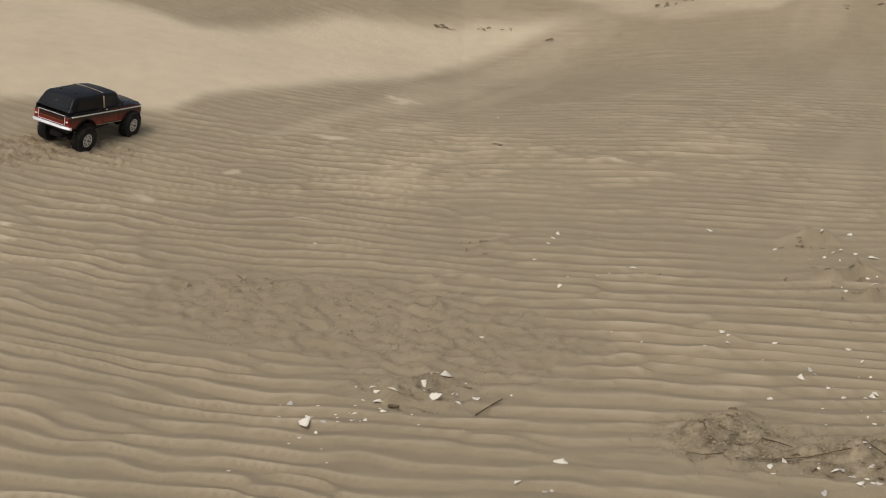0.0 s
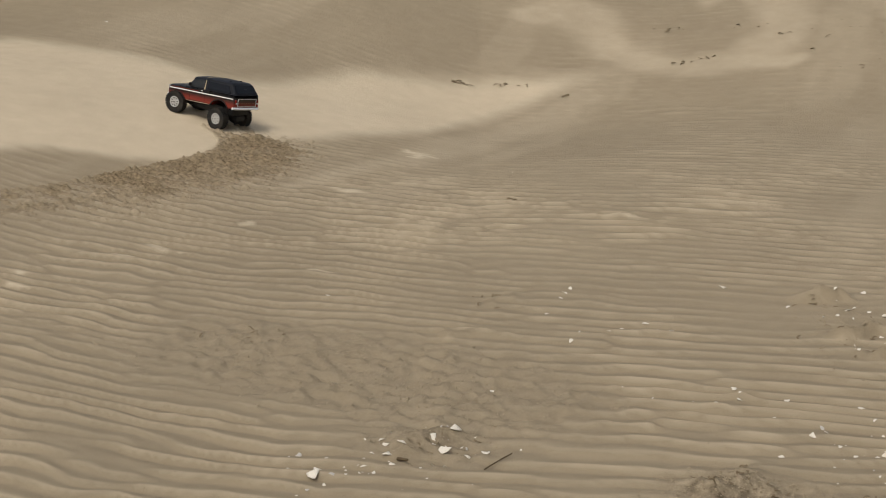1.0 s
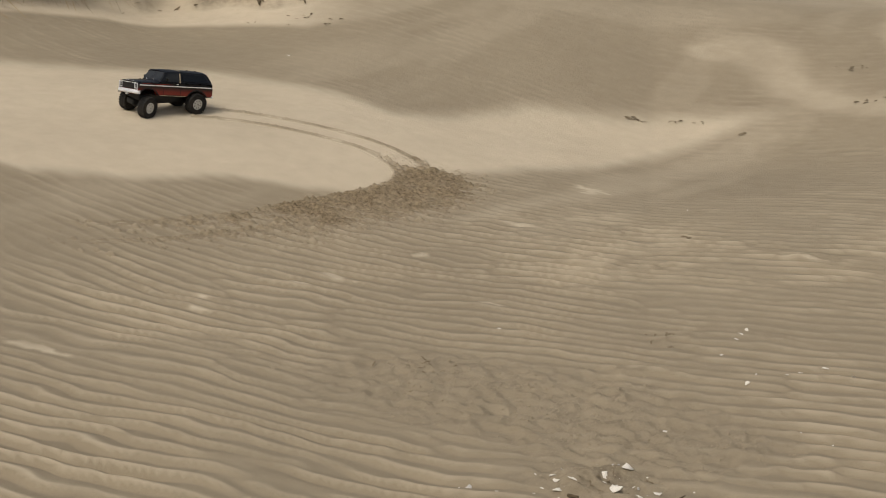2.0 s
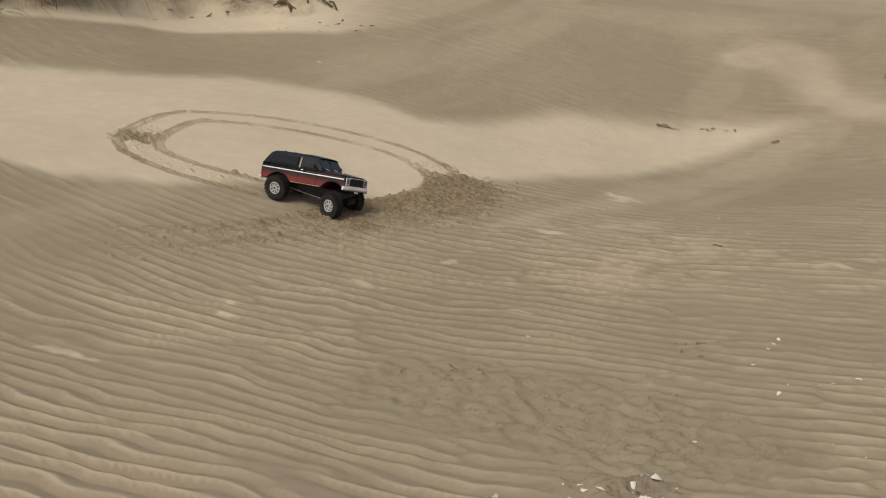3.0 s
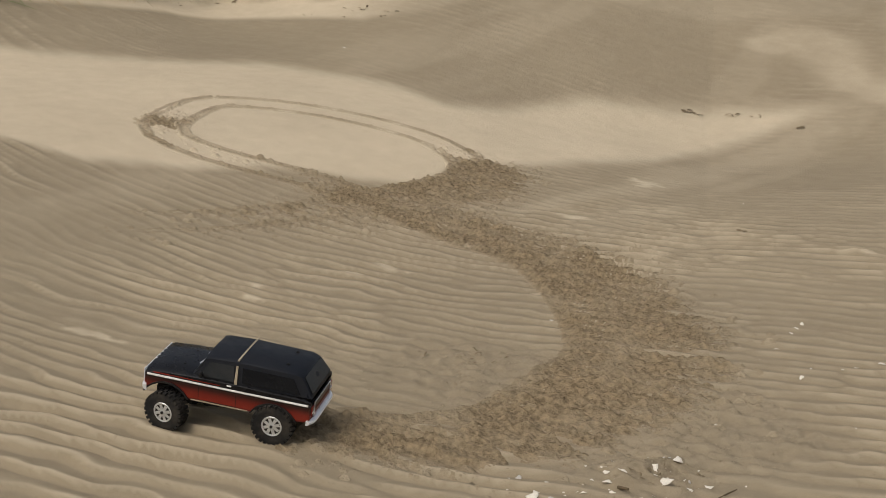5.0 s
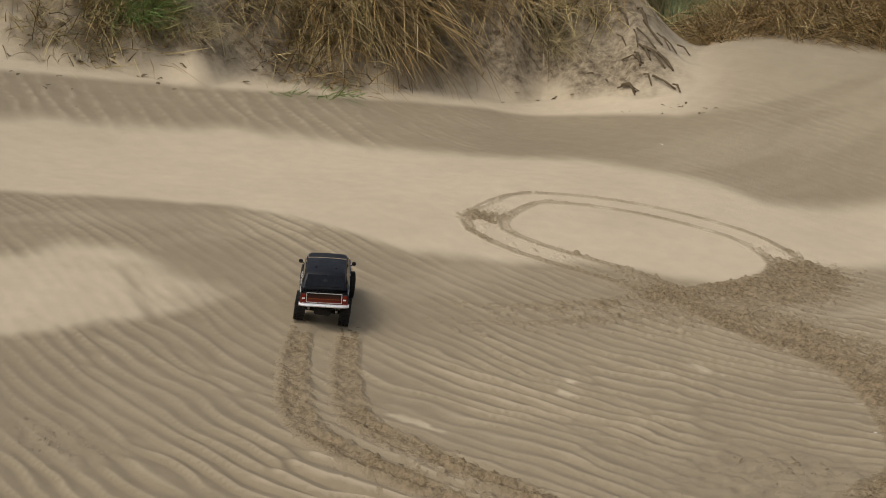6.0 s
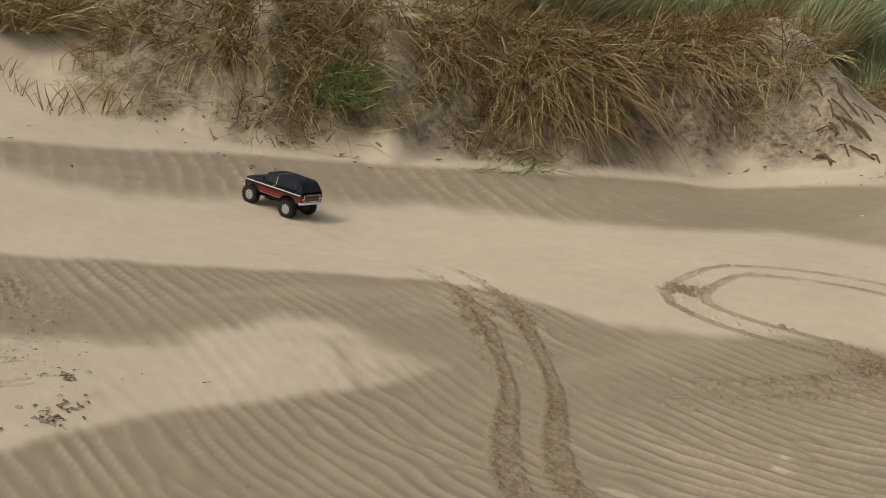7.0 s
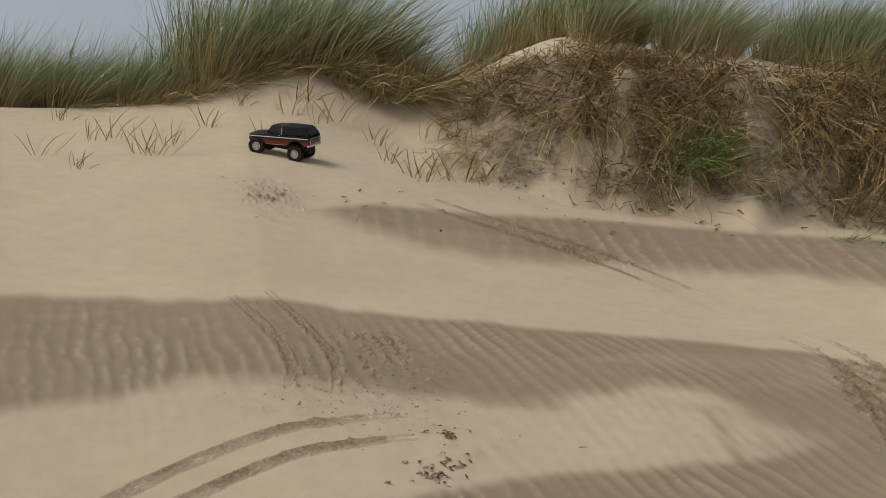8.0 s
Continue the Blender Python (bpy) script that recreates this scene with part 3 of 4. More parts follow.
    part("rear_window", quad_panel(bmesh.new(), [(-0.2362, -0.072, 0.2272), (-0.2362, 0.072, 0.2272), (-0.2652, 0.082, 0.186), (-0.2652, -0.082, 0.186)], 0.0016, (-0.8, 0, 0.55)), GLASS, body, "dark tailgate window")
    part("roof_band", quad_panel(bmesh.new(), [(-0.042, -0.082, 0.2415), (-0.042, -0.04, 0.2435), (-0.042, 0.04, 0.2435), (-0.042, 0.082, 0.2415), (-0.047, 0.082, 0.2415), (-0.047, 0.04, 0.2435), (-0.047, -0.04, 0.2435), (-0.047, -0.082, 0.2415)], 0.0016, (0, 0, 1)), TAN, body, "thin tan band across the roof")
    # tailgate panel and its trim
    gate = part("tailgate", block(bmesh.new(), -0.2705, -0.266, -0.073, 0.073, 0.117, 0.158, 0.002), RED, body, "dark red tailgate")
    part("tailgate_trim", quad_frame(-0.2715, -0.074, 0.074, 0.116, 0.159, 0.0022, -1), CHROME, gate)
    part("tailgate_bar", block(bmesh.new(), -0.2735, -0.27, -0.066, 0.066, 0.131, 0.1345, 0.001), AMBER, gate)
    # grille with a mark of plain studs above it
    grille = part("grille", block(bmesh.new(), 0.2225, 0.227, -0.063, 0.063, 0.129, 0.16, 0.0015), PLASTIC, body, "black slatted grille")
    for k in range(6):
        part("grille_slat", block(bmesh.new(), 0.2268, 0.2282, -0.061, 0.061, 0.1325 + 0.0046 * k, 0.1345 + 0.0046 * k), PLASTIC, grille)
    part("grille_trim", quad_frame(0.2285, -0.095, 0.095, 0.1245, 0.1655, 0.0028), CHROME, body, "chrome grille surround")
    for k in range(4):
        part("hood_stud", block(bmesh.new(), 0.217, 0.2225, -0.0365 + 0.0225 * k, -0.031 + 0.0225 * k, 0.1715, 0.1765, 0.0015), CHROME, body)
    for y in (0.032, -0.036):
        part("wiper", tube(bmesh.new(), (0.088, y, 0.184), (0.074, y - 0.034, 0.1905), 0.0022, 0.0018), CHROME, body, "silver windscreen wiper")
    # bumpers
    def bumper(x, s, half, z0, z1):
        bm = bmesh.new()
        rings = []
        for k in range(13):
            y = -half + 2 * half * k / 12
            back = s * 0.012 * max(0, abs(y) / half - 0.78) / 0.22
            rings.append([(x - back, y, z0), (x - back + s * 0.009, y, z0 + 0.003), (x - back + s * 0.0115, y, (z0 + z1) / 2), (x - back + s * 0.009, y, z1 - 0.003), (x - back, y, z1)])
        return loft(bm, rings)
    bump_front = smooth(part("front_bumper", bumper(0.228, 1, 0.107, 0.105, 0.1245), CHROME, body, "chrome front bumper"))
    part("tow_hook", block(bmesh.new(), 0.228, 0.24, -0.012, 0.012, 0.094, 0.105, 0.003), STEEL, bump_front)
    smooth(part("rear_bumper", bumper(-0.27, -1, 0.105, 0.0965, 0.112), CHROME, body, "chrome rear bumper"))
    # chassis
    bm = block(bmesh.new(), -0.24, 0.215, -0.034, 0.034, 0.068, 0.098, 0.004)
    block(bm, -0.06, 0.07, -0.05, 0.05, 0.07, 0.1, 0.004)
    part("chassis", bm, PLASTIC, truck, "black chassis rails and skid plate")
    part("inner_tub", block(bmesh.new(), -0.235, 0.2, -0.07, 0.07, 0.1, 0.13, 0.004), PLASTIC, truck)
    for cx in (HUB_X, -HUB_X):
        bm = tube(bmesh.new(), (cx, -0.08, 0.06), (cx, 0.08, 0.06), 0.0095)
        bmesh.ops.create_uvsphere(bm, u_segments=12, v_segments=8, radius=0.02, matrix=Matrix.Translation((cx, -0.022, 0.06)))
        smooth(part("axle", bm, PLASTIC, truck))
        for s in (1, -1):
            shock = part("shock_absorber", tube(bmesh.new(), (cx - 0.022, 0.06 * s, 0.064), (cx - 0.014, 0.055 * s, 0.13), 0.0055), STEEL, truck)
            bm = bmesh.new()
            for k in range(6):
                tube(bm, (cx - 0.021 + 0.001 * k, 0.0595 * s, 0.076 + 0.007 * k), (cx - 0.0207 + 0.001 * k, 0.0594 * s, 0.0785 + 0.007 * k), 0.0085)
            part("spring", bm, PLASTIC, shock)
    part("drive_shaft", tube(bmesh.new(), (-HUB_X, -0.02, 0.062), (HUB_X, -0.02, 0.062), 0.005), STEEL, truck)
    # wheels, each with rim and knobbly tyre
    wheels = []
    for cx, s in ((HUB_X, 1), (HUB_X, -1), (-HUB_X, 1), (-HUB_X, -1)):
        wheel = smooth(part("wheel", lathe(bmesh.new(), [(0.006, -0.016), (0.0275, -0.016), (0.0275, 0.012), (0.006, 0.012)], 24), PLASTIC, truck, "beadlock wheel"))
        wheel.location = (cx, HUB_Y * s, HUB_Z)
        profile = [(0.0285, -0.019), (0.046, -0.0225), (0.054, -0.021), (0.0568, -0.015), (0.0575, 0.0), (0.0568, 0.015), (0.054, 0.021), (0.046, 0.0225), (0.0285, 0.019)]
        tyre = smooth(part("tyre", lathe(bmesh.new(), profile, 40), RUBBER, wheel, "knobbly black rubber tyre"))
        bm = bmesh.new()
        for k in range(26):
            turn = pose(0, 0, 0, 0, 360 / 26 * k)
            for y0, y1, shift in ((-0.0215, -0.008, 0.0), (-0.006, 0.006, 0.5), (0.008, 0.0215, 0.0)):
                block(bm, -0.0046, 0.0046, y0, y1, 0.0545, 0.0612, 0, turn @ pose(0, 0, 0, 0, 360 / 26 * shift))
        part("tread", bm, RUBBER, tyre)
        # rim: dish, bead ring, spokes and nut
        o = 0.0185 * s
        bm = bmesh.new()
        lathe(bm, [(0.0305, o * 0.6), (0.031, o), (0.029, o * 1.12), (0.025, o * 1.05), (0.0235, o * 0.78), (0.013, o * 0.82), (0.011, o * 1.05), (0.005, o * 1.15)], 32)
        rim = smooth(part("rim", bm, STEEL, wheel, "silver beadlock rim"), 30)
        bm = bmesh.new()
        for k in range(8):
            block(bm, 0.011, 0.024, o * 0.88 - 0.003, o * 0.88 + 0.003, -0.0045, 0.0045, 0, pose(0, 0, 0, 0, 45 * k))
        part("spokes", bm, STEEL, rim)
        part("wheel_nut", tube(bmesh.new(), (0, o, 0), (0, o * 1.35, 0), 0.0045, sides=6), PLASTIC, rim)
        wheels.append((wheel, cx, s))
    return truck, body, wheels


def quad_frame(x, y0, y1, z0, z1, w, s=1):
    """A thin upright frame that faces along x."""
    bm = bmesh.new()
    for a, b, c, d in ((y0, y1, z0, z0 + w), (y0, y1, z1 - w, z1), (y0, y0 + w, z0 + w, z1 - w), (y1 - w, y1, z0 + w, z1 - w)):
        block(bm, x - 0.0014, x + 0.0014, a, b, c, d)
    return bm


truck, truck_body, truck_wheels = model_truck()


# ---- marram grass ----
def blades(name, count, seed, radius, length, width, lean, bend, spread, slope=0.0, material=None):
    """A mesh of curved, tapering blades that root in a disc. lean: the mean way of growth, bend: how a blade curls over."""
    rng = np.random.default_rng(seed)
    a, r = rng.uniform(0, 2 * np.pi, count), radius * np.sqrt(rng.uniform(0, 1, count))
    u, v = r * np.cos(a), r * np.sin(a)
    root = np.stack([u, v * math.cos(slope), v * math.sin(slope)], -1)
    way = np.array(lean) + spread * rng.normal(0, 1, (count, 3)) * (1, 1, 0.5) + 0.55 * np.stack([u, v, 0 * u], -1) / max(radius, 1e-3)
    way /= np.linalg.norm(way, axis=1)[:, None]
    ln = rng.uniform(*length, count)[:, None]
    curl = np.array(bend) * rng.uniform(0.2, 1.4, (count, 1)) + (0.1 + 0.22 * min(1, spread)) * rng.normal(0, 1, (count, 3))
    flat = np.cross(way, np.array((0, 0, 1.0)) + 0.6 * rng.normal(0, 1, (count, 3)))
    flat /= np.linalg.norm(flat, axis=1)[:, None] + 1e-9
    levels = []
    for s, w in ((0, 0.8), (0.33, 1.0), (0.68, 0.75), (1.0, 0.12)):
        p = root + ln * (s * way + s * s * curl)
        half = flat * width * w * rng.uniform(0.8, 1.2, (count, 1))
        levels.append(np.stack([p - half, p + half], 1))
    pts = np.stack(levels, 1)
    base = (np.arange(count) * 8)[:, None, None]
    quad = np.array([[0, 1, 3, 2], [2, 3, 5, 4], [4, 5, 7, 6]])[None]
    quads = (base + quad).reshape(-1, 4)
    me = bpy.data.meshes.new(name)
    me.vertices.add(count * 8)
    me.vertices.foreach_set("co", pts.astype(np.float32).ravel())
    me.loops.add(quads.size)
    me.loops.foreach_set("vertex_index", quads.astype(np.int32).ravel())
    me.polygons.add(len(quads))
    me.polygons.foreach_set("loop_start", np.arange(0, quads.size, 4, dtype=np.int32))
    me.update(calc_edges=True)
    me.materials.append(material)
    return me


def at_bearing(az, d):
    a = radians(az)
    return -d * math.sin(a), d * math.cos(a)


def place(name, me, az, d, scale, turn, label, category, group, sink=0.03):
    """Stands a plant on the sand, turned to the hollow's middle."""
    x, y = at_bearing(az, d)
    ob = tagged(new(name, me), label, category, group)
    ob.matrix_world = pose(x, y, height_at(x, y) - sink, 0, 0, az + turn) @ Matrix.Diagonal((scale, scale, scale, 1))
    if name == "marram_clump":
        dry = tagged(new("straw_tuft", stalks[int(7 * az + 13 * d) % 3]), "straw-coloured dry stalks")
        dry.parent = ob
    return ob


rng = random.Random(7)
# hanging straw: roots in the face, falls towards the hollow (local -y)
hang = [blades("hanging_straw", 170, 100 + k, 0.33, (0.16, 0.52), 0.0034, (0.05, -0.8, 0.1), (0.0, 0.1, -0.75), 0.95, 0.85, STRAW if k % 2 else RUST) for k in range(6)]
mat = [blades("straw_mat", 260, 120 + k, 0.4, (0.07, 0.3), 0.0032, (0.1, -0.5, 0.5), (0.0, -0.3, -0.5), 0.8, 0.8, STRAW if k % 2 else RUST) for k in range(4)]
shag = [blades("brown_shag", 420, 140 + k, 0.36, (0.4, 0.85), 0.0038, (0.15, -0.7, 0.2), (0.1, 0.1, -0.75), 0.75, 0.75, RUST) for k in range(3)]
tall = [blades("green_marram", 420, 160 + k, 0.3, (0.5, 0.95), 0.0036, (0.25, 0.0, 1.0), (0.3, 0.0, -0.12), 0.16, 0.0, GREEN) for k in range(5)]
stalks = [blades("straw_tuft", 110, 165 + k, 0.3, (0.35, 0.85), 0.0032, (0.3, 0.0, 1.0), (0.35, 0.0, -0.2), 0.2, 0.0, STRAW) for k in range(3)]
skirt = [blades("straw_skirt", 300, 170 + k, 0.3, (0.3, 0.65), 0.0034, (0.45, -0.4, 0.8), (0.4, -0.2, -0.6), 0.3, 0.1, STRAW) for k in range(3)]
wisps = [blades("sparse_marram", 10, 180 + k, 0.07, (0.1, 0.27), 0.0032, (0.2, 0.0, 1.0), (0.25, 0.0, -0.25), 0.3, 0.0, GREEN if k % 2 else STRAW) for k in range(6)]

FACE = "straw hanging on the bluff"
for k in range(230):
    az, t = rng.uniform(22, 52), rng.random()
    over = 0.15 + 1.15 * t ** 0.8
    bare = lattice(np.array([az * 0.42]), np.array([over * 2.3]), 91)[0]
    if bare < (0.78 if az < 30 and over < 0.75 else 0.56 if over < 0.5 else 0.38):
        continue
    pool, sc = (mat, rng.uniform(0.8, 1.3)) if over < 0.5 or rng.random() < 0.35 else (hang, rng.uniform(0.7, 1.2))
    place("dry_grass_tuft", rng.choice(pool), az, foot(az) + over, sc, rng.uniform(-25, 25), "dry straw-brown grass hanging down the sand bluff", "dry grass", FACE)
for az, over, sc in ((33.6, 0.85, 1.0), (32.4, 1.0, 1.15), (31.6, 0.8, 1.0), (28.6, 0.95, 1.0), (27.2, 1.1, 0.9), (26.2, 1.1, 0.8), (25.0, 1.2, 0.6), (34.6, 1.1, 0.9), (25.4, 1.1, 0.9), (33.0, 0.6, 0.8), (46.5, 0.8, 0.6), (38.0, 1.0, 0.7), (30.0, 1.1, 0.8)):
    place("brown_grass_tussock", rng.choice(shag), az, foot(az) + over, sc, rng.uniform(-15, 15), "large red-brown dead grass tussock spilling down the bluff", "dry grass", "tussocks on the bluff")
# tall green grass on the crest, blown to one side
CREST = "green grass on the crest"
for k in range(74):
    az = rng.uniform(56.6, 76)
    d = 12.2 + 1.7 * rng.random()
    place("marram_clump", rng.choice(tall), az, d, rng.uniform(0.75, 1.05) * (1.42 if 53 < az < 64 else 0.85), rng.uniform(-20, 20), "tall green marram grass bent by the wind on the dune crest", "marram grass", CREST)
for az, d, sc in ((55.2, 11.7, 1.1), (54.0, 11.8, 1.15), (56.8, 11.8, 0.9), (53.2, 12.0, 1.0), (60.5, 11.9, 0.8), (62.5, 11.8, 0.8), (64.5, 11.9, 0.7), (58.6, 11.9, 0.8), (57.7, 12.0, 0.9), (61.5, 12.0, 0.8), (63.6, 12.0, 0.8), (66.0, 12.0, 0.6), (68.5, 12.0, 0.6), (54.6, 12.2, 1.1), ):
    place("straw_clump", rng.choice(skirt), az, d, sc, rng.uniform(-15, 15), "straw-coloured grass leaning out under the green marram", "dry grass", "straw under the crest grass")
for k in range(64):
    az = rng.uniform(23.8, 51)
    place("marram_clump", rng.choice(tall), az, foot(az) + rng.uniform(1.9, 3.6), rng.uniform(0.6, 0.95), rng.uniform(-25, 25), "green marram grass along the top of the bluff", "marram grass", "green grass on the bluff top")
for k in range(56):
    az = rng.uniform(6, 22)
    place("marram_clump", rng.choice(tall), az, rng.uniform(15.5, 21), rng.uniform(0.9, 1.5), rng.uniform(-25, 25), "tall green marram grass on the dunes behind", "marram grass", "green grass behind the saddle")
for k in range(44):
    az = rng.uniform(8.5, 18.0)
    place("brown_grass_tussock", rng.choice(shag), az, rng.uniform(13.0, 14.2), rng.uniform(0.8, 1.1), rng.uniform(-20, 20), "dark brown dead grass tussock behind the sand saddle", "dry grass", "tussocks behind the saddle")
for k in range(16):
    az = rng.uniform(8, 17)
    place("marram_clump", rng.choice(tall), az, rng.uniform(14.0, 15.0), rng.uniform(0.5, 0.8), rng.uniform(-20, 20), "green marram grass over the brown tussocks", "marram grass", "green grass behind the saddle")
# sparse shoots in the open sand
for az, d, sc in ((65.6, 9.9, 1.1), (66.2, 10.0, 1.0), (68.0, 10.6, 1.2), (67.2, 10.7, 1.0), (69.2, 11.4, 1.0), (64.9, 10.3, 0.9), (63.2, 10.9, 1.0), (60.9, 10.5, 0.8), (59.8, 11.1, 1.1), (59.2, 11.3, 1.2), (58.4, 11.0, 1.1), (57.6, 11.1, 1.2),
                  (56.0, 10.8, 1.0), (55.6, 10.3, 0.9), (54.6, 10.0, 1.1), (54.2, 9.8, 1.2), (53.2, 10.2, 1.1), (52.6, 10.0, 1.2), (52.0, 10.4, 1.2), (51.2, 10.2, 1.0), (68.9, 9.5, 0.8), (70.3, 10.0, 0.9), (57.0, 11.5, 1.1), (61.8, 11.3, 0.9), (53.8, 10.9, 1.2), (51.0, 11.0, 1.3)):
    place("grass_shoot", rng.choice(wisps), az, d, sc * 1.35, rng.uniform(-40, 40), "a few thin grass shoots in bare dune sand", "grass", "sparse shoots in the sand", 0.01)
for k in range(46):
    az = rng.uniform(24, 50)
    place("dry_grass_tuft", rng.choice(mat), az, foot(az) + rng.uniform(1.15, 1.5), rng.uniform(0.6, 1.0), rng.uniform(-60, 60), "matted dry straw on the top edge of the bluff", "dry grass", FACE)
for k in range(16):
    az = rng.uniform(49.5, 54)
    place("dry_grass_tuft", rng.choice(mat), az, rng.uniform(10.2, 11.6), rng.uniform(0.4, 0.7), rng.uniform(-60, 60), "sparse dry straw and roots in the sand beside the bluff", "dry grass", "straw beside the bluff")
fresh = blades("fresh_tuft", 240, 190, 0.16, (0.2, 0.42), 0.0035, (0.35, -0.6, 0.5), (0.2, -0.2, -0.5), 0.35, 0.6, FRESH)
for az, over, sc in ((42.6, 0.5, 1.0), (42.0, 0.62, 0.8)):
    place("green_tuft", fresh, az, foot(az) + over, sc, 0, "fresh green grass tuft growing out of the bluff", "grass", "green tufts on the bluff")
for az, over, sc in ((25.6, 0.75, 1.0), (24.9, 0.6, 0.9), (24.3, 0.5, 0.8), (36.6, 0.8, 0.6), (40.0, 0.45, 0.6)):
    place("green_tuft", blades("pale_green_tuft", 200, 193 + int(az), 0.2, (0.2, 0.5), 0.0034, (0.4, -0.6, 0.3), (0.2, -0.1, -0.6), 0.3, 0.7, GREEN), az, foot(az) + over, sc, 0, "pale green grass trailing down the bluff", "grass", "green tufts on the bluff")
sprig = blades("sprig", 60, 199, 0.3, (0.1, 0.24), 0.004, (0.5, -0.1, 0.3), (0.1, 0, -0.2), 0.6, 0.1, FRESH)
place("green_sprig", sprig, 34.8, 10.1, 0.85, 0, "low green sprig lying at the bluff foot", "grass", "", 0.0)
place("green_sprig", sprig, 36.6, 10.0, 0.5, 40, "low green sprig lying at the bluff foot", "grass", "", 0.0)


# ---- shells, sticks and scraps ----
def shell_mesh(seed, ribs=7, cup=0.42, bits=False):
    """A scallop-like half shell about one unit wide, or a broken piece of it."""
    r = random.Random(seed)
    bm = bmesh.new()
    rows, cols = 6, 12
    reach = 0.55 if bits else 1.0
    for side in (0, 1):
        grid = []
        for i in range(rows):
            line = []
            for j in range(cols):
                a = radians(-70 + 140 * reach * j / (cols - 1))
                d = (0.06 + 0.94 * i / (rows - 1)) * (1 + 0.035 * math.cos(ribs * 2 * a) * i / rows)
                h = cup * (1 - (d * 0.95) ** 2) * math.cos(a * 0.9) * 0.6
                line.append(bm.verts.new((0.62 * d * math.sin(a) * 1.05, 0.62 * d * math.cos(a) - 0.3, h - side * 0.035)))
            grid.append(line)
        for i in range(rows - 1):
            for j in range(cols - 1):
                f = (grid[i][j], grid[i][j + 1], grid[i + 1][j + 1], grid[i + 1][j])
                bm.faces.new(f if side == 0 else f[::-1])
        if side == 0:
            upper = grid
    rim = [upper[-1], grid[-1]]
    for j in range(cols - 1):
        bm.faces.new((rim[0][j], rim[0][j + 1], rim[1][j + 1], rim[1][j]))
    for v in bm.verts:
        v.co += Vector((r.uniform(-1, 1), r.uniform(-1, 1), r.uniform(-1, 1))) * 0.012
    me = bpy.data.meshes.new("shell")
    bm.to_mesh(me)
    bm.free()
    for f in me.polygons:
        f.use_smooth = True
    return me


SHELLS = [shell_mesh(k, 5 + k % 3, 0.3 + 0.08 * (k % 3), k % 2 == 1) for k in range(6)]
for k, me in enumerate(SHELLS):
    me.materials.append(SHELL_GREY if k == 4 else SHELL)


def lay_shell(x, y, size, r):
    ob = new("seashell", SHELLS[r.randrange(6)])
    tagged(ob, "bleached white broken seashell half buried in sand" if size > 0.022 else "small bleached seashell chip on the sand", "seashell", "shells on the sand")
    ob.matrix_world = pose(x, y, height_at(x, y) - 0.0015, r.uniform(-28, 28), r.uniform(-28, 28), r.uniform(0, 360)) @ Matrix.Diagonal((size, size * r.uniform(0.7, 1.2), size, 1))


r = random.Random(21)
for x, y, size in ((-0.64, 3.2, 0.05), (-0.645, 3.24, 0.035), (-0.48, 3.41, 0.03), (-0.465, 3.35, 0.045), (-0.35, 3.46, 0.04), (-0.34, 3.43, 0.03), (-0.315, 3.385, 0.05), (-0.285, 3.5, 0.045), (-0.31, 3.515, 0.03), (-0.2, 3.4, 0.035), (0.04, 3.05, 0.05), (-0.78, 2.92, 0.02),
                   (-0.55, 3.0, 0.016), (-0.07, 2.92, 0.025), (0.0, 2.9, 0.02), (0.02, 2.91, 0.018), (0.03, 4.86, 0.03), (0.015, 4.8, 0.026), (0.0, 4.75, 0.022), (-0.05, 4.58, 0.024), (0.17, 4.42, 0.018), (0.21, 4.47, 0.02), (0.3, 4.5, 0.024), (0.39, 4.43, 0.03),
                   (0.04, 4.31, 0.026), (0.62, 4.92, 0.04), (1.15, 4.63, 0.055), (1.13, 4.9, 0.04), (0.55, 3.84, 0.03), (0.69, 3.84, 0.024), (0.48, 3.82, 0.022), (-0.29, 6.9, 0.03), (-3.23, 8.96, 0.035), (-0.87, 4.66, 0.026), (0.2, 3.9, 0.014), (-0.2, 3.86, 0.022)):
    lay_shell(x, y, size, r)
for cx, cy, sx, sy, count, top in ((-0.52, 3.22, 0.1, 0.09, 26, 0.022), (-0.36, 3.42, 0.12, 0.07, 26, 0.028), (0.82, 3.5, 0.12, 0.1, 30, 0.03), (0.72, 3.02, 0.12, 0.06, 26, 0.03), (1.02, 4.7, 0.08, 0.1, 12, 0.03), (0.98, 3.3, 0.1, 0.08, 18, 0.026), (0.5, 3.8, 0.1, 0.08, 8, 0.02), (0.25, 4.45, 0.14, 0.05, 8, 0.016), (1.06, 4.35, 0.07, 0.12, 10, 0.03)):
    for k in range(count):
        lay_shell(cx + r.gauss(0, sx), cy + r.gauss(0, sy), r.uniform(0.008, top), r)


def stick(points, thick, label, group=""):
    """A crooked twig through a few points of the plan, lying on the sand."""
    bm = bmesh.new()
    for (x0, y0, h0), (x1, y1, h1) in zip(points, points[1:]):
        tube(bm, (x0, y0, height_at(x0, y0) + h0), (x1, y1, height_at(x1, y1) + h1), thick, thick * 0.7, 7)
    me = bpy.data.meshes.new("stick")
    bm.to_mesh(me)
    bm.free()
    me.materials.append(WOOD)
    return tagged(new("driftwood_stick", me), label, "stick", group)


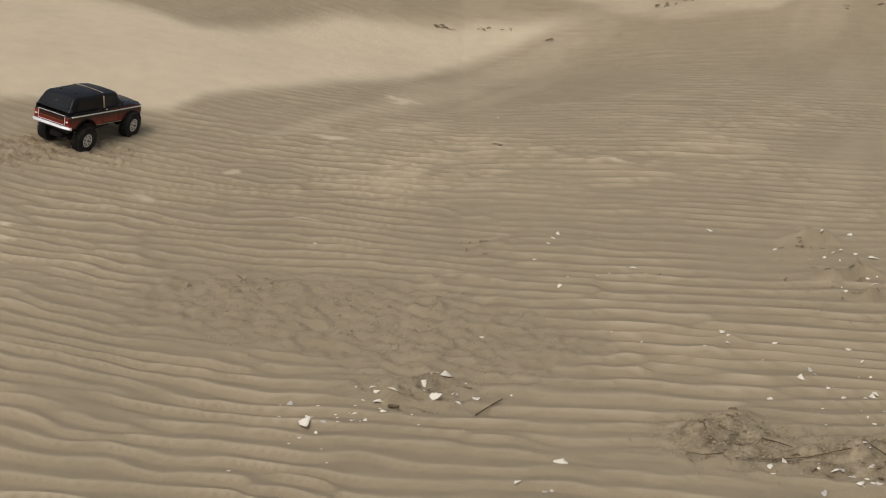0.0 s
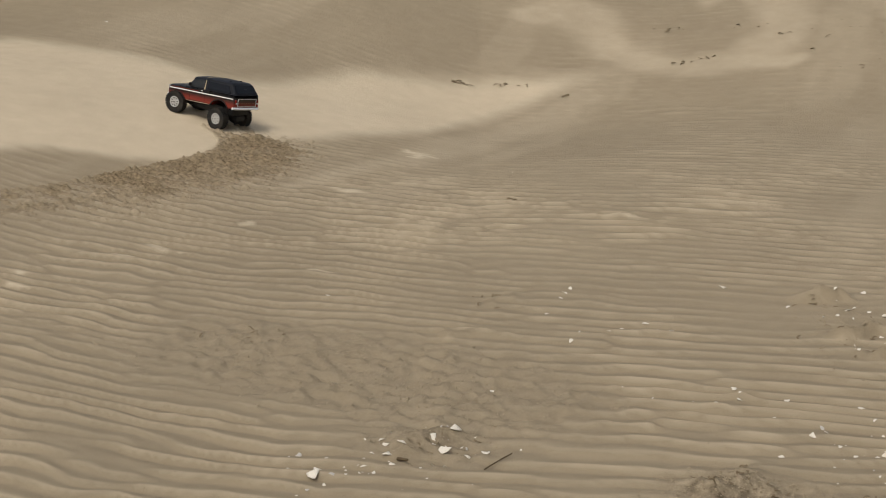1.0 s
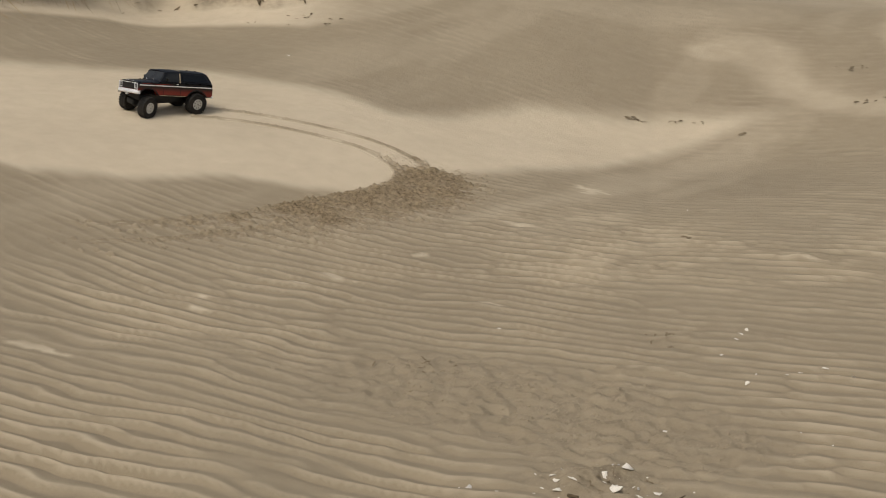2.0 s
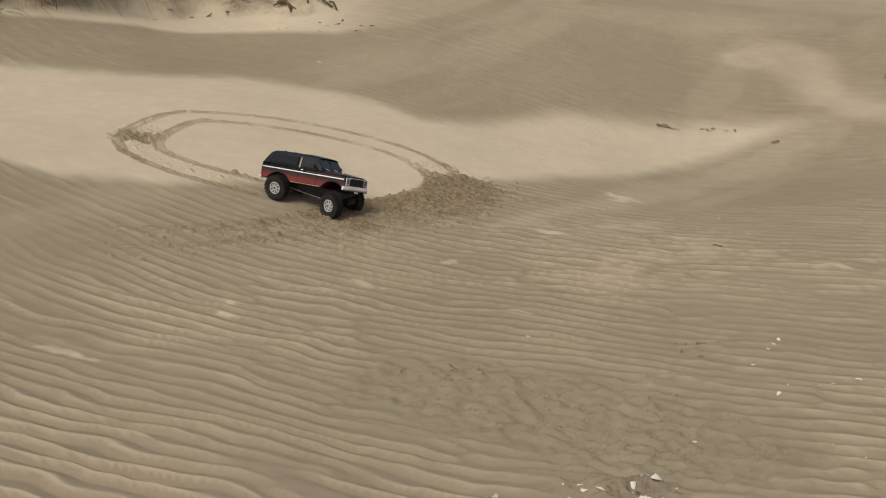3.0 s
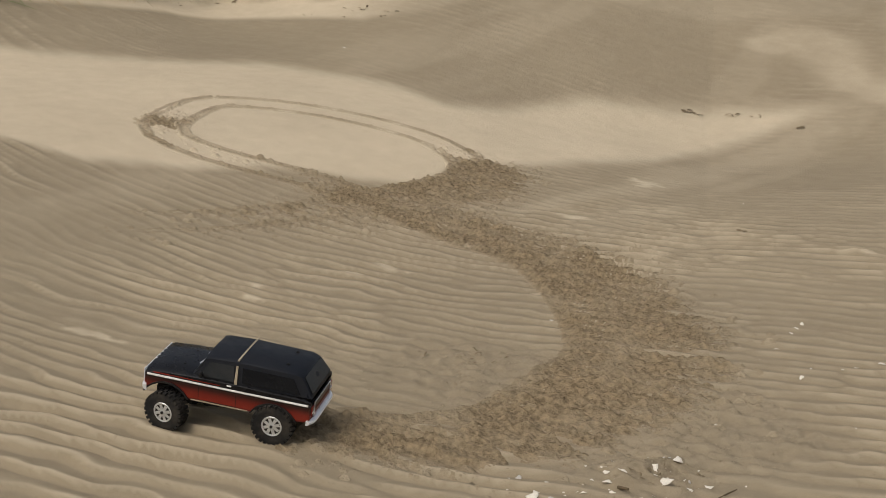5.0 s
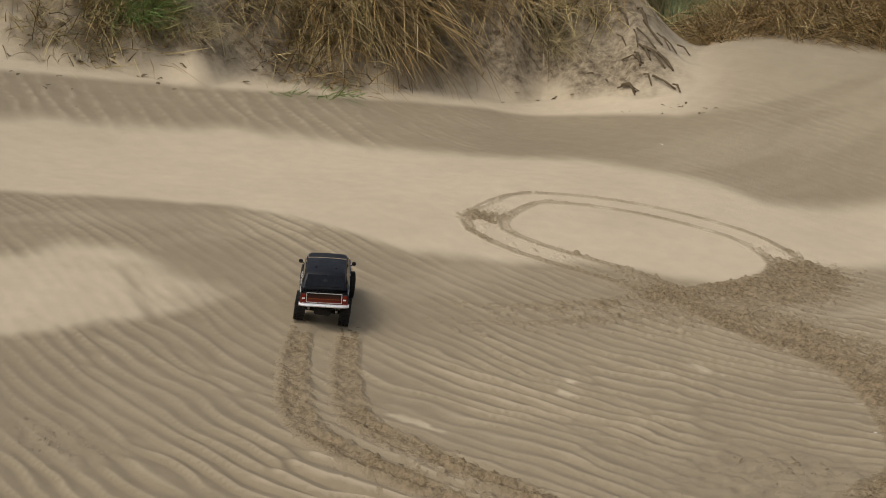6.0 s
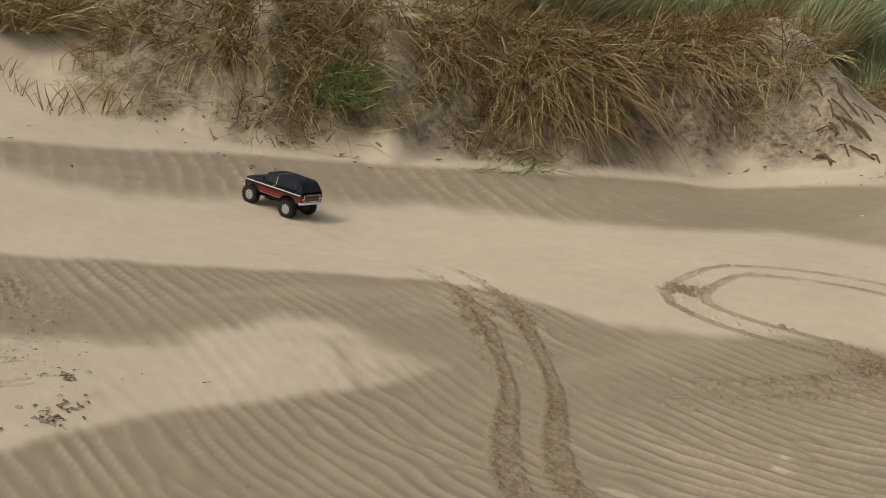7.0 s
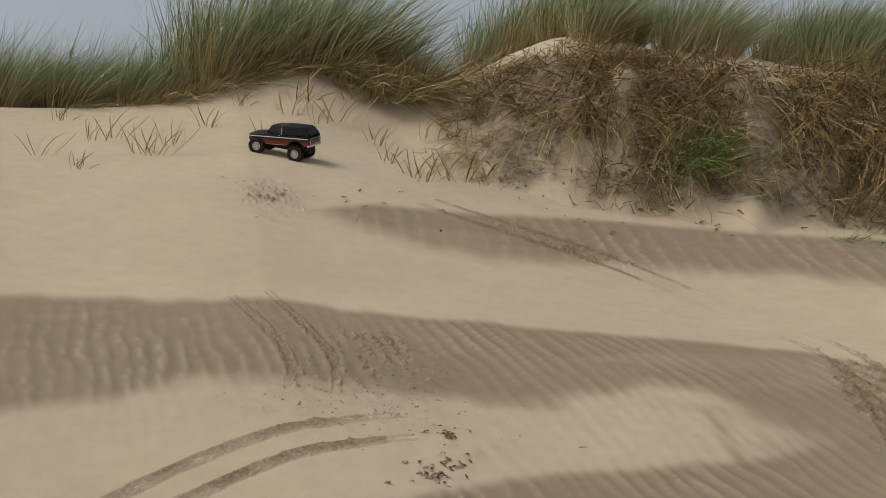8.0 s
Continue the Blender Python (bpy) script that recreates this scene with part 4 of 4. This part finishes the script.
TWIG = "dark dry twig lying on the sand"
stick([(-0.19, 3.29, 0.003), (-0.15, 3.34, 0.007), (-0.12, 3.385, 0.012)], 0.0024, TWIG)
stick([(0.56, 3.2, 0.004), (0.6, 3.17, 0.012), (0.63, 3.15, 0.008)], 0.0019, TWIG)
stick([(0.36, 3.12, 0.004), (0.4, 3.09, 0.01), (0.45, 3.09, 0.006)], 0.0018, TWIG)
stick([(0.48, 3.1, 0.004), (0.56, 3.09, 0.008), (0.66, 3.1, 0.006), (0.76, 3.08, 0.004)], 0.0016, TWIG)
stick([(0.8, 3.12, 0.004), (0.86, 3.05, 0.015), (0.93, 3.09, 0.006)], 0.0021, TWIG)
stick([(-0.43, 3.33, 0.0), (-0.4, 3.3, 0.012)], 0.0054, TWIG)
stick([(-4.05, 3.45, 0.001), (-4.03, 3.48, 0.004)], 0.0018, TWIG)
for k in range(22):
    az, over = r.uniform(18.6, 21.6), r.uniform(0.1, 1.0)
    x, y = at_bearing(az, foot(az) + over)
    w = r.uniform(0.08, 0.26)
    stick([(x - w / 2, y, 0.03), (x, y - 0.05, 0.05), (x + w / 2, y - 0.12, 0.02)], r.uniform(0.006, 0.013), "black root stub sticking out of the bluff", "root stubs")


def scrap_mesh(seed):
    """A curled scrap of weed."""
    q = random.Random(seed)
    bm = bmesh.new()
    last = None
    for k in range(5):
        a = k * 0.6
        p = Vector((k * 0.25 - 0.5, 0.12 * math.sin(a * 2) + q.uniform(-0.05, 0.05), 0.1 + 0.22 * math.sin(a) + q.uniform(0, 0.12)))
        row = [bm.verts.new(p + Vector((0, s * (0.16 - 0.03 * abs(k - 2)), 0.06 * s * q.uniform(-1, 1) - t * 0.05))) for s in (-1, 1) for t in (0, 1)]
        if last:
            for i, j in ((0, 1), (1, 3), (3, 2), (2, 0)):
                bm.faces.new((last[i], last[j], row[j], row[i]))
        last = row
    me = bpy.data.meshes.new("scrap")
    bm.to_mesh(me)
    bm.free()
    me.materials.append(SCRAP)
    return me


SCRAPS = [scrap_mesh(k) for k in range(4)]
# the scraps near (1.0, 4.5) also stand in for shadowed undercuts of the humps
for cx, cy, sx, sy, count, lo, hi in ((-4.2, 2.84, 0.05, 0.07, 40, 0.014, 0.036), (-4.4, 3.04, 0.04, 0.03, 18, 0.014, 0.034), (-0.78, 9.35, 0.05, 0.02, 14, 0.02, 0.045), (-0.42, 9.42, 0.1, 0.02, 7, 0.02, 0.045), (-0.01, 9.25, 0.03, 0.02, 3, 0.025, 0.05), (0.85, 9.73, 0.1, 0.02, 8, 0.02, 0.05), (0.68, 10.32, 0.1, 0.02, 6, 0.02, 0.045), (1.3, 10.25, 0.14, 0.04, 6, 0.02, 0.045), (1.9, 10.05, 0.2, 0.1, 8, 0.02, 0.05), (2.2, 9.5, 0.2, 0.15, 8, 0.02, 0.05), (0.47, 3.2, 0.08, 0.06, 42, 0.009, 0.024), (0.85, 3.08, 0.12, 0.05, 46, 0.009, 0.024), (-0.35, 3.43, 0.06, 0.03, 14, 0.009, 0.024), (-1.07, 4.17, 0.08, 0.03, 8, 0.012, 0.03), (-0.22, 4.69, 0.06, 0.04, 7, 0.014, 0.03),
                                      (-0.27, 6.16, 0.02, 0.02, 2, 0.03, 0.05), (0.93, 4.75, 0.05, 0.02, 9, 0.01, 0.026), (1.0, 4.42, 0.08, 0.04, 12, 0.01, 0.026), (1.08, 4.24, 0.06, 0.03, 8, 0.01, 0.026), (-7.55, 4.8, 0.25, 0.25, 9, 0.025, 0.05), (-6.9, 6.35, 0.5, 0.12, 12, 0.02, 0.05), (-3.3, 9.8, 0.3, 0.1, 14, 0.02, 0.05), (-6.55, 7.3, 0.2, 0.05, 4, 0.03, 0.06)):
    for k in range(count):
        x, y, size = cx + r.gauss(0, sx), cy + r.gauss(0, sy), r.uniform(lo, hi)
        ob = tagged(new("weed_scrap", SCRAPS[r.randrange(4)]), "dark dry scrap of weed or leaf on the sand", "plant scrap", "scraps on the sand")
        ob.matrix_world = pose(x, y, height_at(x, y) - 0.001, r.uniform(-20, 20), r.uniform(-20, 20), r.uniform(0, 360)) @ Matrix.Diagonal((size, size, size, 1))
# a line of litter and roots that stands in for the dark undercut along the foot of the bluff
for k in range(50):
    az = r.uniform(21, 51.5)
    x, y = at_bearing(az, foot(az) + r.gauss(0.1, 0.1))
    size = r.uniform(0.025, 0.075)
    ob = tagged(new("root_scrap", SCRAPS[r.randrange(4)]), "dark dead root or leaf scrap at the bluff foot", "plant scrap", "scraps along the bluff foot")
    ob.matrix_world = pose(x, y, height_at(x, y) - 0.002, r.uniform(-25, 25), r.uniform(-25, 25), r.uniform(0, 360)) @ Matrix.Diagonal((size, size, size, 1))


def crumb_field(seed, patches):
    """Loose crumbs of crusted sand as one mesh."""
    q = np.random.default_rng(seed)
    xs, ys, size = [], [], []
    for cx, cy, sx, sy, count, lo, hi in patches:
        count = int(count * 1.3)
        xs.append(q.normal(cx, sx, count))
        ys.append(q.normal(cy, sy, count))
        size.append(q.uniform(lo, hi, count) * q.uniform(0.2, 0.65, count))
    x, y, size = np.concatenate(xs), np.concatenate(ys), np.concatenate(size)
    z = ground_height(x, y)
    shape = np.array([(1, 0, 0), (0, 1, 0), (-1, 0, 0), (0, -1, 0), (0, 0, 0.7), (0, 0, -0.5)])
    pts = np.stack([x, y, z], -1)[:, None] + shape[None] * size[:, None, None] * q.uniform(0.6, 1.4, (len(x), 6, 1))
    tris = np.array([(0, 1, 4), (1, 2, 4), (2, 3, 4), (3, 0, 4), (1, 0, 5), (2, 1, 5), (3, 2, 5), (0, 3, 5)])
    faces = (np.arange(len(x)) * 6)[:, None, None] + tris[None]
    me = bpy.data.meshes.new("sand_crumbs")
    me.from_pydata(pts.reshape(-1, 3).tolist(), [], faces.reshape(-1, 3).tolist())
    me.materials.append(SAND)
    return tagged(new("sand_crumbs", me), "loose crumbs of crusted sand", "sand crumbs", kind="stuff")


crumb_field(3, ((-0.75, 4.0, 0.36, 0.16, 900, 0.004, 0.012), (-0.3, 3.75, 0.24, 0.14, 700, 0.004, 0.011), (0.5, 3.2, 0.13, 0.09, 500, 0.004, 0.012), (0.86, 3.1, 0.2, 0.08, 600, 0.004, 0.012), (-0.38, 3.42, 0.12, 0.07, 320, 0.003, 0.009), (-0.2, 4.5, 0.3, 0.3, 120, 0.003, 0.008),
                (0.0, 3.6, 0.9, 0.5, 500, 0.003, 0.007), (-1.08, 4.17, 0.08, 0.03, 60, 0.005, 0.012), (1.0, 4.5, 0.12, 0.2, 160, 0.004, 0.014), (-3.15, 2.95, 0.15, 0.08, 120, 0.006, 0.014), (-4.85, 3.1, 0.25, 0.3, 260, 0.006, 0.016)))


# ---- the truck's drive ----
# seconds, plan, heading, and the shell's own pitch and roll
DRIVE = [
    (0.0, -2.11, 5.75, 70, -1.7, 11.5), (0.5, -1.71, 6.62, 98, -1.6, 7), (1.0, -2.02, 7.14, 152, 5, 5), (1.5, -2.65, 7.17, 188, 6, -1), (2.0, -3.26, 6.89, 238, 5, -2),
    (2.2, -3.32, 6.53, 270, 1, -3), (2.5, -3.22, 6.16, 308, -2, -6), (2.75, -2.9, 6.02, 340, -3, -8), (3.0, -2.2, 5.98, 345, -4, -11), (3.3, -1.39, 5.58, 304, -4.9, -12.9),
    (3.5, -1.035, 5.31, 292, -4.4, -13.5), (4.0, -0.655, 4.44, 270, -1.9, -13.5), (4.2, -0.71, 4.1, 253, 1.9, -13.8), (4.5, -0.89, 3.66, 230, 4.3, -12.5), (4.8, -1.31, 3.41, 202, 4.4, -11.6),
    (5.0, -1.56, 3.32, 184, 7.8, -7.9), (5.2, -1.95, 3.42, 164, 9, -5), (5.5, -2.5, 3.62, 138, 9, -1), (5.75, -2.84, 4.02, 124, 9, 2), (6.0, -3.22, 4.6, 122, 9, 4), (6.3, -3.96, 5.33, 150, 7.6, 6.7),
    (6.5, -4.53, 5.66, 162, 11.2, 6.5), (7.0, -6.0, 5.94, 181, 14, -1.3), (7.5, -7.37, 5.41, 192, 16.5, -5.9), (8.0, -8.68, 4.93, 211, 6, -12),
]


def glide(rows, t):
    """A smooth curve through rows of (t, values...)."""
    ts = [r[0] for r in rows]
    i = max(0, min(len(rows) - 2, int(np.searchsorted(ts, t, "right")) - 1))
    p = [np.array(rows[max(0, min(len(rows) - 1, k))], float) for k in (i - 1, i, i + 1, i + 2)]
    h = p[2][0] - p[1][0]
    u = (t - p[1][0]) / h
    m1 = (p[2] - p[0])[1:] / max(1e-6, p[2][0] - p[0][0]) * h
    m2 = (p[3] - p[1])[1:] / max(1e-6, p[3][0] - p[1][0]) * h
    return (2 * u ** 3 - 3 * u ** 2 + 1) * p[1][1:] + (u ** 3 - 2 * u ** 2 + u) * m1 + (-2 * u ** 3 + 3 * u ** 2) * p[2][1:] + (u ** 3 - u ** 2) * m2


# ---- sand that the tyres plough up ----
def clod_height(x, y, size, cover, seed):
    """Rounded clods on a jittered grid of cells; cover: the share of cells that hold one."""
    best = 0 * x
    cx, cy = np.floor(x / size), np.floor(y / size)

    def toss(a, b, k):
        h = np.sin(a * 127.1 + b * 311.7 + (seed + k) * 74.7) * 43758.5453
        return h - np.floor(h)
    for i in (-1, 0, 1):
        for j in (-1, 0, 1):
            a, b = cx + i, cy + j
            px, py = (a + 0.15 + 0.7 * toss(a, b, 0)) * size, (b + 0.15 + 0.7 * toss(a, b, 1)) * size
            r = size * (0.3 + 0.4 * toss(a, b, 2))
            lump = np.clip(1 - ((x - px) ** 2 + 2.4 * (y - py) ** 2) / (r * r), 0, 1) ** 0.7 * (r / size)
            best = np.maximum(best, lump * (toss(a, b, 3) < cover))
    return best


def ridge_pieces(parent, line, material, step=0.14, lift=1.0):
    """Pieces of churned sand along a line of rows: place, heading, reach to both sides and strengths. Each piece is one mesh; returns them with their run."""
    pieces, nu, nv = [], 64, 25
    for (x, y, hx, hy, inner, outer, strength, ruts, key) in line:
        u = np.linspace(-inner - 0.06, outer + 0.06, nu)[None, :]
        v = np.linspace(-step * 0.8, step * 0.8, nv)[:, None]
        pieces.append((x + hx * v + hy * u, y + hy * v - hx * u, u + 0 * v, v + 0 * u, strength, ruts, inner, outer, key, x, y))
    gx, gy, gu, gv = (np.stack([p[k] for p in pieces]) for k in range(4))
    gs, gr, gi, go = (np.array([p[k] for p in pieces])[:, None, None] for k in range(4, 8))
    gz, gdry, _ = ground_height(gx, gy, True)
    ragged = cloud(gx, gy, 7.0, 88, 3) - 0.44
    # two wheel ruts, each a shallow trough between low berms
    off = np.abs(np.abs(gu) - 0.1) + 0.016 * ragged
    broad = 0.02 + 0.035 * np.clip(gr - 0.8, 0, None)
    rut = sstep(1.9, 0.9, off / broad) * np.clip(gr, 0, 1)
    berm = np.exp(-((off - 1.15 * broad) / (0.6 * broad)) ** 2) * np.clip(gr, 0, 1)
    # sand thrown to the outer side, in streaks that thin out
    fling = sstep(go, 0.3 * go, gu + 0.5 * ragged * go) * sstep(-gi - 0.02, -gi + 0.035, gu + 0.02 * ragged) * np.clip(gs * 1.15, 0, 1)
    comb = lattice(gx * 9, gy * 30, 83)
    cover = np.clip(fling * (0.3 + 1.2 * comb), 0, 1)
    clods = np.maximum(clod_height(gx + 0.02 * ragged, gy + 0.03 * ragged, 0.036, cover * 0.5, 81), 0.8 * clod_height(gx + 3 + 0.03 * ragged, gy, 0.021, cover * 0.6, 85))
    crumbs = clod_height(gx, gy + 5, 0.026, np.clip(1.2 * rut * gr, 0, 1) * 0.6, 87)
    churn = np.maximum(sstep(0.3, 0.8, fling * (0.7 + 0.5 * comb) + 0.6 * ragged), rut)
    ends = sstep(0.8 * step, 0.62 * step, np.abs(gv))
    h = lift * (0.0035 * churn + 0.007 * berm + 0.028 * clods + 0.012 * crumbs * gr) + 0.005 * ragged * churn - 0.0022
    rim = np.minimum(sstep(0, 0.04, gu + gi + 0.06), sstep(0, 0.04, go + 0.06 - gu)) * ends
    h = np.clip(h * rim - 0.012 * (1 - rim), -0.02, 0.03)
    made = []
    for i, (px, py, u, v, strength, ruts, inner, outer, key, x, y) in enumerate(pieces):
        if h[i].max() <= 0:
            continue
        me = grid_mesh("churned_sand", px - x, py - y, gz[i] + h[i])
        # clod tops that the material paints lighter, as lit
        point_values(me, "crest", np.clip(1.6 * (clods[i] - 0.42), 0, 0.3))
        point_values(me, "dry", gdry[i])
        point_values(me, "litter", 0 * h[i])
        point_values(me, "churn", np.clip(churn[i] * (0.8 + 1.3 * ragged[i]) + 0.4 * clods[i], 0, 1))
        me.materials.append(material)
        ob = new("churned_sand", me)
        ob.parent = parent
        ob.location = (x, y, 0)
        made.append((ob, key, x, y))
    return made


def along(points, step):
    """Even steps along a curve of (x, y)."""
    fine = [(points[0][0], points[0][1])]
    rows = [(float(k), *p) for k, p in enumerate(points)]
    for k in range(1, (len(points) - 1) * 24 + 1):
        fine.append(tuple(glide(rows, k / 24)))
    out, left = [], 0.0
    for (x0, y0), (x1, y1) in zip(fine, fine[1:]):
        ln = math.hypot(x1 - x0, y1 - y0)
        left -= ln
        if left <= 0 and ln > 0:
            out.append((x0, y0, (x1 - x0) / ln, (y1 - y0) / ln))
            left += step
    return out


def ploughed_track():
    """The track of this drive: each piece comes up as the rear wheels pass."""
    track = tagged(new("fresh_tyre_track"), "fresh churned tyre track in the dune sand behind the truck", "tyre track")
    # seconds, inner and outer reach, strength of the spray, strength of the ruts
    wide = [(-0.7, 0.14, 0.28, 0.0, 0.15), (-0.25, 0.14, 0.36, 0.35, 0.5), (0.2, 0.12, 0.46, 0.7, 0.8), (0.62, 0.12, 0.52, 0.92, 0.8), (0.78, 0.14, 0.4, 0.5, 0.8), (0.9, 0.15, 0.2, 0.05, 0.7), (2.1, 0.15, 0.18, 0.0, 0.75), (2.38, 0.15, 0.28, 0.7, 0.8), (2.52, 0.15, 0.18, 0.15, 0.85), (2.85, 0.15, 0.2, 0.2, 0.7), (3.05, 0.13, 0.4, 0.6, 0.8),
            (3.3, 0.11, 0.5, 0.85, 0.8), (4.15, 0.1, 0.72, 0.95, 0.8), (4.5, 0.11, 0.58, 0.9, 0.8), (4.75, 0.12, 0.36, 0.7, 0.9), (5.2, 0.17, 0.3, 0.3, 1.2), (5.6, 0.22, 0.26, 0.0, 1.45), (5.85, 0.22, 0.26, 0.0, 1.2), (6.05, 0.2, 0.3, 0.2, 0.9), (6.25, 0.2, 0.34, 0.5, 1.15), (6.42, 0.16, 0.2, 0.1, 0.5), (6.6, 0.15, 0.16, 0.0, 0.2), (6.8, 0.15, 0.16, 0.0, 0.28), (7.02, 0.15, 0.17, 0.1, 0.7), (7.15, 0.15, 0.22, 0.5, 1.0), (7.35, 0.15, 0.16, 0.1, 0.9), (7.5, 0.15, 0.16, 0.0, 0.5), (7.58, 0.15, 0.16, 0.0, 0.0), (8.0, 0.15, 0.16, 0.0, 0.0)]
    before = [(-0.9, -3.1, 4.75), (-0.55, -2.72, 5.03), (-0.25, -2.4, 5.35)]
    rows = before + [(t, x, y) for t, x, y, *_ in DRIVE]
    line, last = [], None
    for k in range(int(8.9 / 0.004)):
        t = -0.85 + k * 0.004
        x, y = glide(rows, t)
        if last is not None and math.hypot(x - last[0], y - last[1]) < 0.14:
            continue
        x2, y2 = glide(rows, min(8.0, t + 0.02))
        if t > 7.95:
            break
        ln = math.hypot(x2 - x, y2 - y)
        hx, hy = (x2 - x) / ln, (y2 - y) / ln
        inner, outer, strength, ruts = glide(wide, max(t, -0.7))
        if 3.05 < t < 5.45:
            line.append((x, y, -hx, -hy, inner, outer, strength, ruts, t))
        else:
            line.append((x, y, hx, hy, inner, outer, strength, ruts, t))
        last = (x, y)
    return ridge_pieces(track, line, CHURNED)


def old_track(points, reach, strength, ruts):
    track = tagged(new("old_tyre_track"), "older tyre track half blown over with sand", "tyre track", "old tyre tracks")
    steps = along(points, 0.14)
    line = []
    for k, (x, y, hx, hy) in enumerate(steps):
        fade = min(1.0, (k + 0.6) / 3, (len(steps) - k - 0.4) / 3)
        line.append((x, y, hx, hy, reach, reach, strength * fade, ruts * fade, 0))
    return ridge_pieces(track, line, BLOWN, 0.14, 0.85)


fresh_pieces = ploughed_track()
old_track([(-4.45, 1.4), (-4.62, 1.92), (-4.68, 2.4), (-4.62, 2.75), (-4.5, 3.1)], 0.17, 0.0, 0.95)
old_track([(-6.4, 3.3), (-5.75, 3.14), (-5.3, 2.98), (-4.9, 2.72)], 0.16, 0.1, 0.9)
old_track([(-5.75, 3.35), (-5.3, 3.3), (-4.9, 3.25)], 0.3, 0.55, 0.1)
old_track([(-8.1, 4.3), (-7.75, 4.22), (-7.4, 4.05)], 0.24, 0.5, 0.4)


# ---- what moves ----
def stance(t):
    """The truck's wheels on the sand at a time."""
    x, y, yaw, pitch, roll = glide(DRIVE, t)
    up = normal_at(x, y)
    ahead = Vector((math.cos(radians(yaw)), math.sin(radians(yaw)), 0))
    ahead = (ahead - up * ahead.dot(up)).normalized()
    left = up.cross(ahead)
    m = Matrix((ahead, left, up)).transposed().to_4x4()
    m = m @ pose(0, 0, 0, 0.3 * roll, 0, 0)
    m.translation = (x, y, base_at(x, y) - 0.01)
    return m


def shell_pose(t):
    """The sprung shell on its wheels."""
    x, y, yaw, pitch, roll = glide(DRIVE, t)
    want = pose(0, 0, 0, roll, -pitch, yaw)
    turn = stance(t).to_3x3().to_4x4().inverted() @ want
    return Matrix.Translation((0, 0, 0.09)) @ turn @ Matrix.Translation((0, 0, -0.085))


def motions():
    ticks = [k / 30 for k in range(241)]
    walk(truck, [(t, stance(t)) for t in ticks[::2]])
    walk(truck_body, [(t, shell_pose(t)) for t in ticks[::2]])
    spin, last = 0.0, None
    turns = []
    for t in ticks:
        x, y, yaw, _, _ = glide(DRIVE, t)
        if last is not None:
            gone = math.hypot(x - last[0], y - last[1])
            spin += min(80.0, math.degrees(gone / WHEEL_R))
        x2, y2, yaw2, _, _ = glide(DRIVE, min(8.0, t + 0.1))
        steer = max(-24.0, min(24.0, (yaw2 - yaw) * 1.1)) if t < 7.9 else 6.0
        turns.append((t, spin, steer))
        last = (x, y)
    for wheel, cx, s in truck_wheels:
        walk(wheel, [(t, pose(cx, HUB_Y * s, HUB_Z, 0, 0, steer if cx > 0 else 0) @ pose(0, 0, 0, 0, spin)) for t, spin, steer in turns])

    for ob, t, x, y in fresh_pieces:
        if t <= 0:
            continue
        up = min(8.0, t + 0.12)
        low, high = Matrix.Translation((x, y, -0.05)), Matrix.Translation((x, y, 0))
        rows = [(0.0, low)] + ([(t, low)] if t > 0.04 else []) + [(up, high)] + ([(8.0, high)] if up < 7.95 else [])
        walk(ob, rows)


motions()
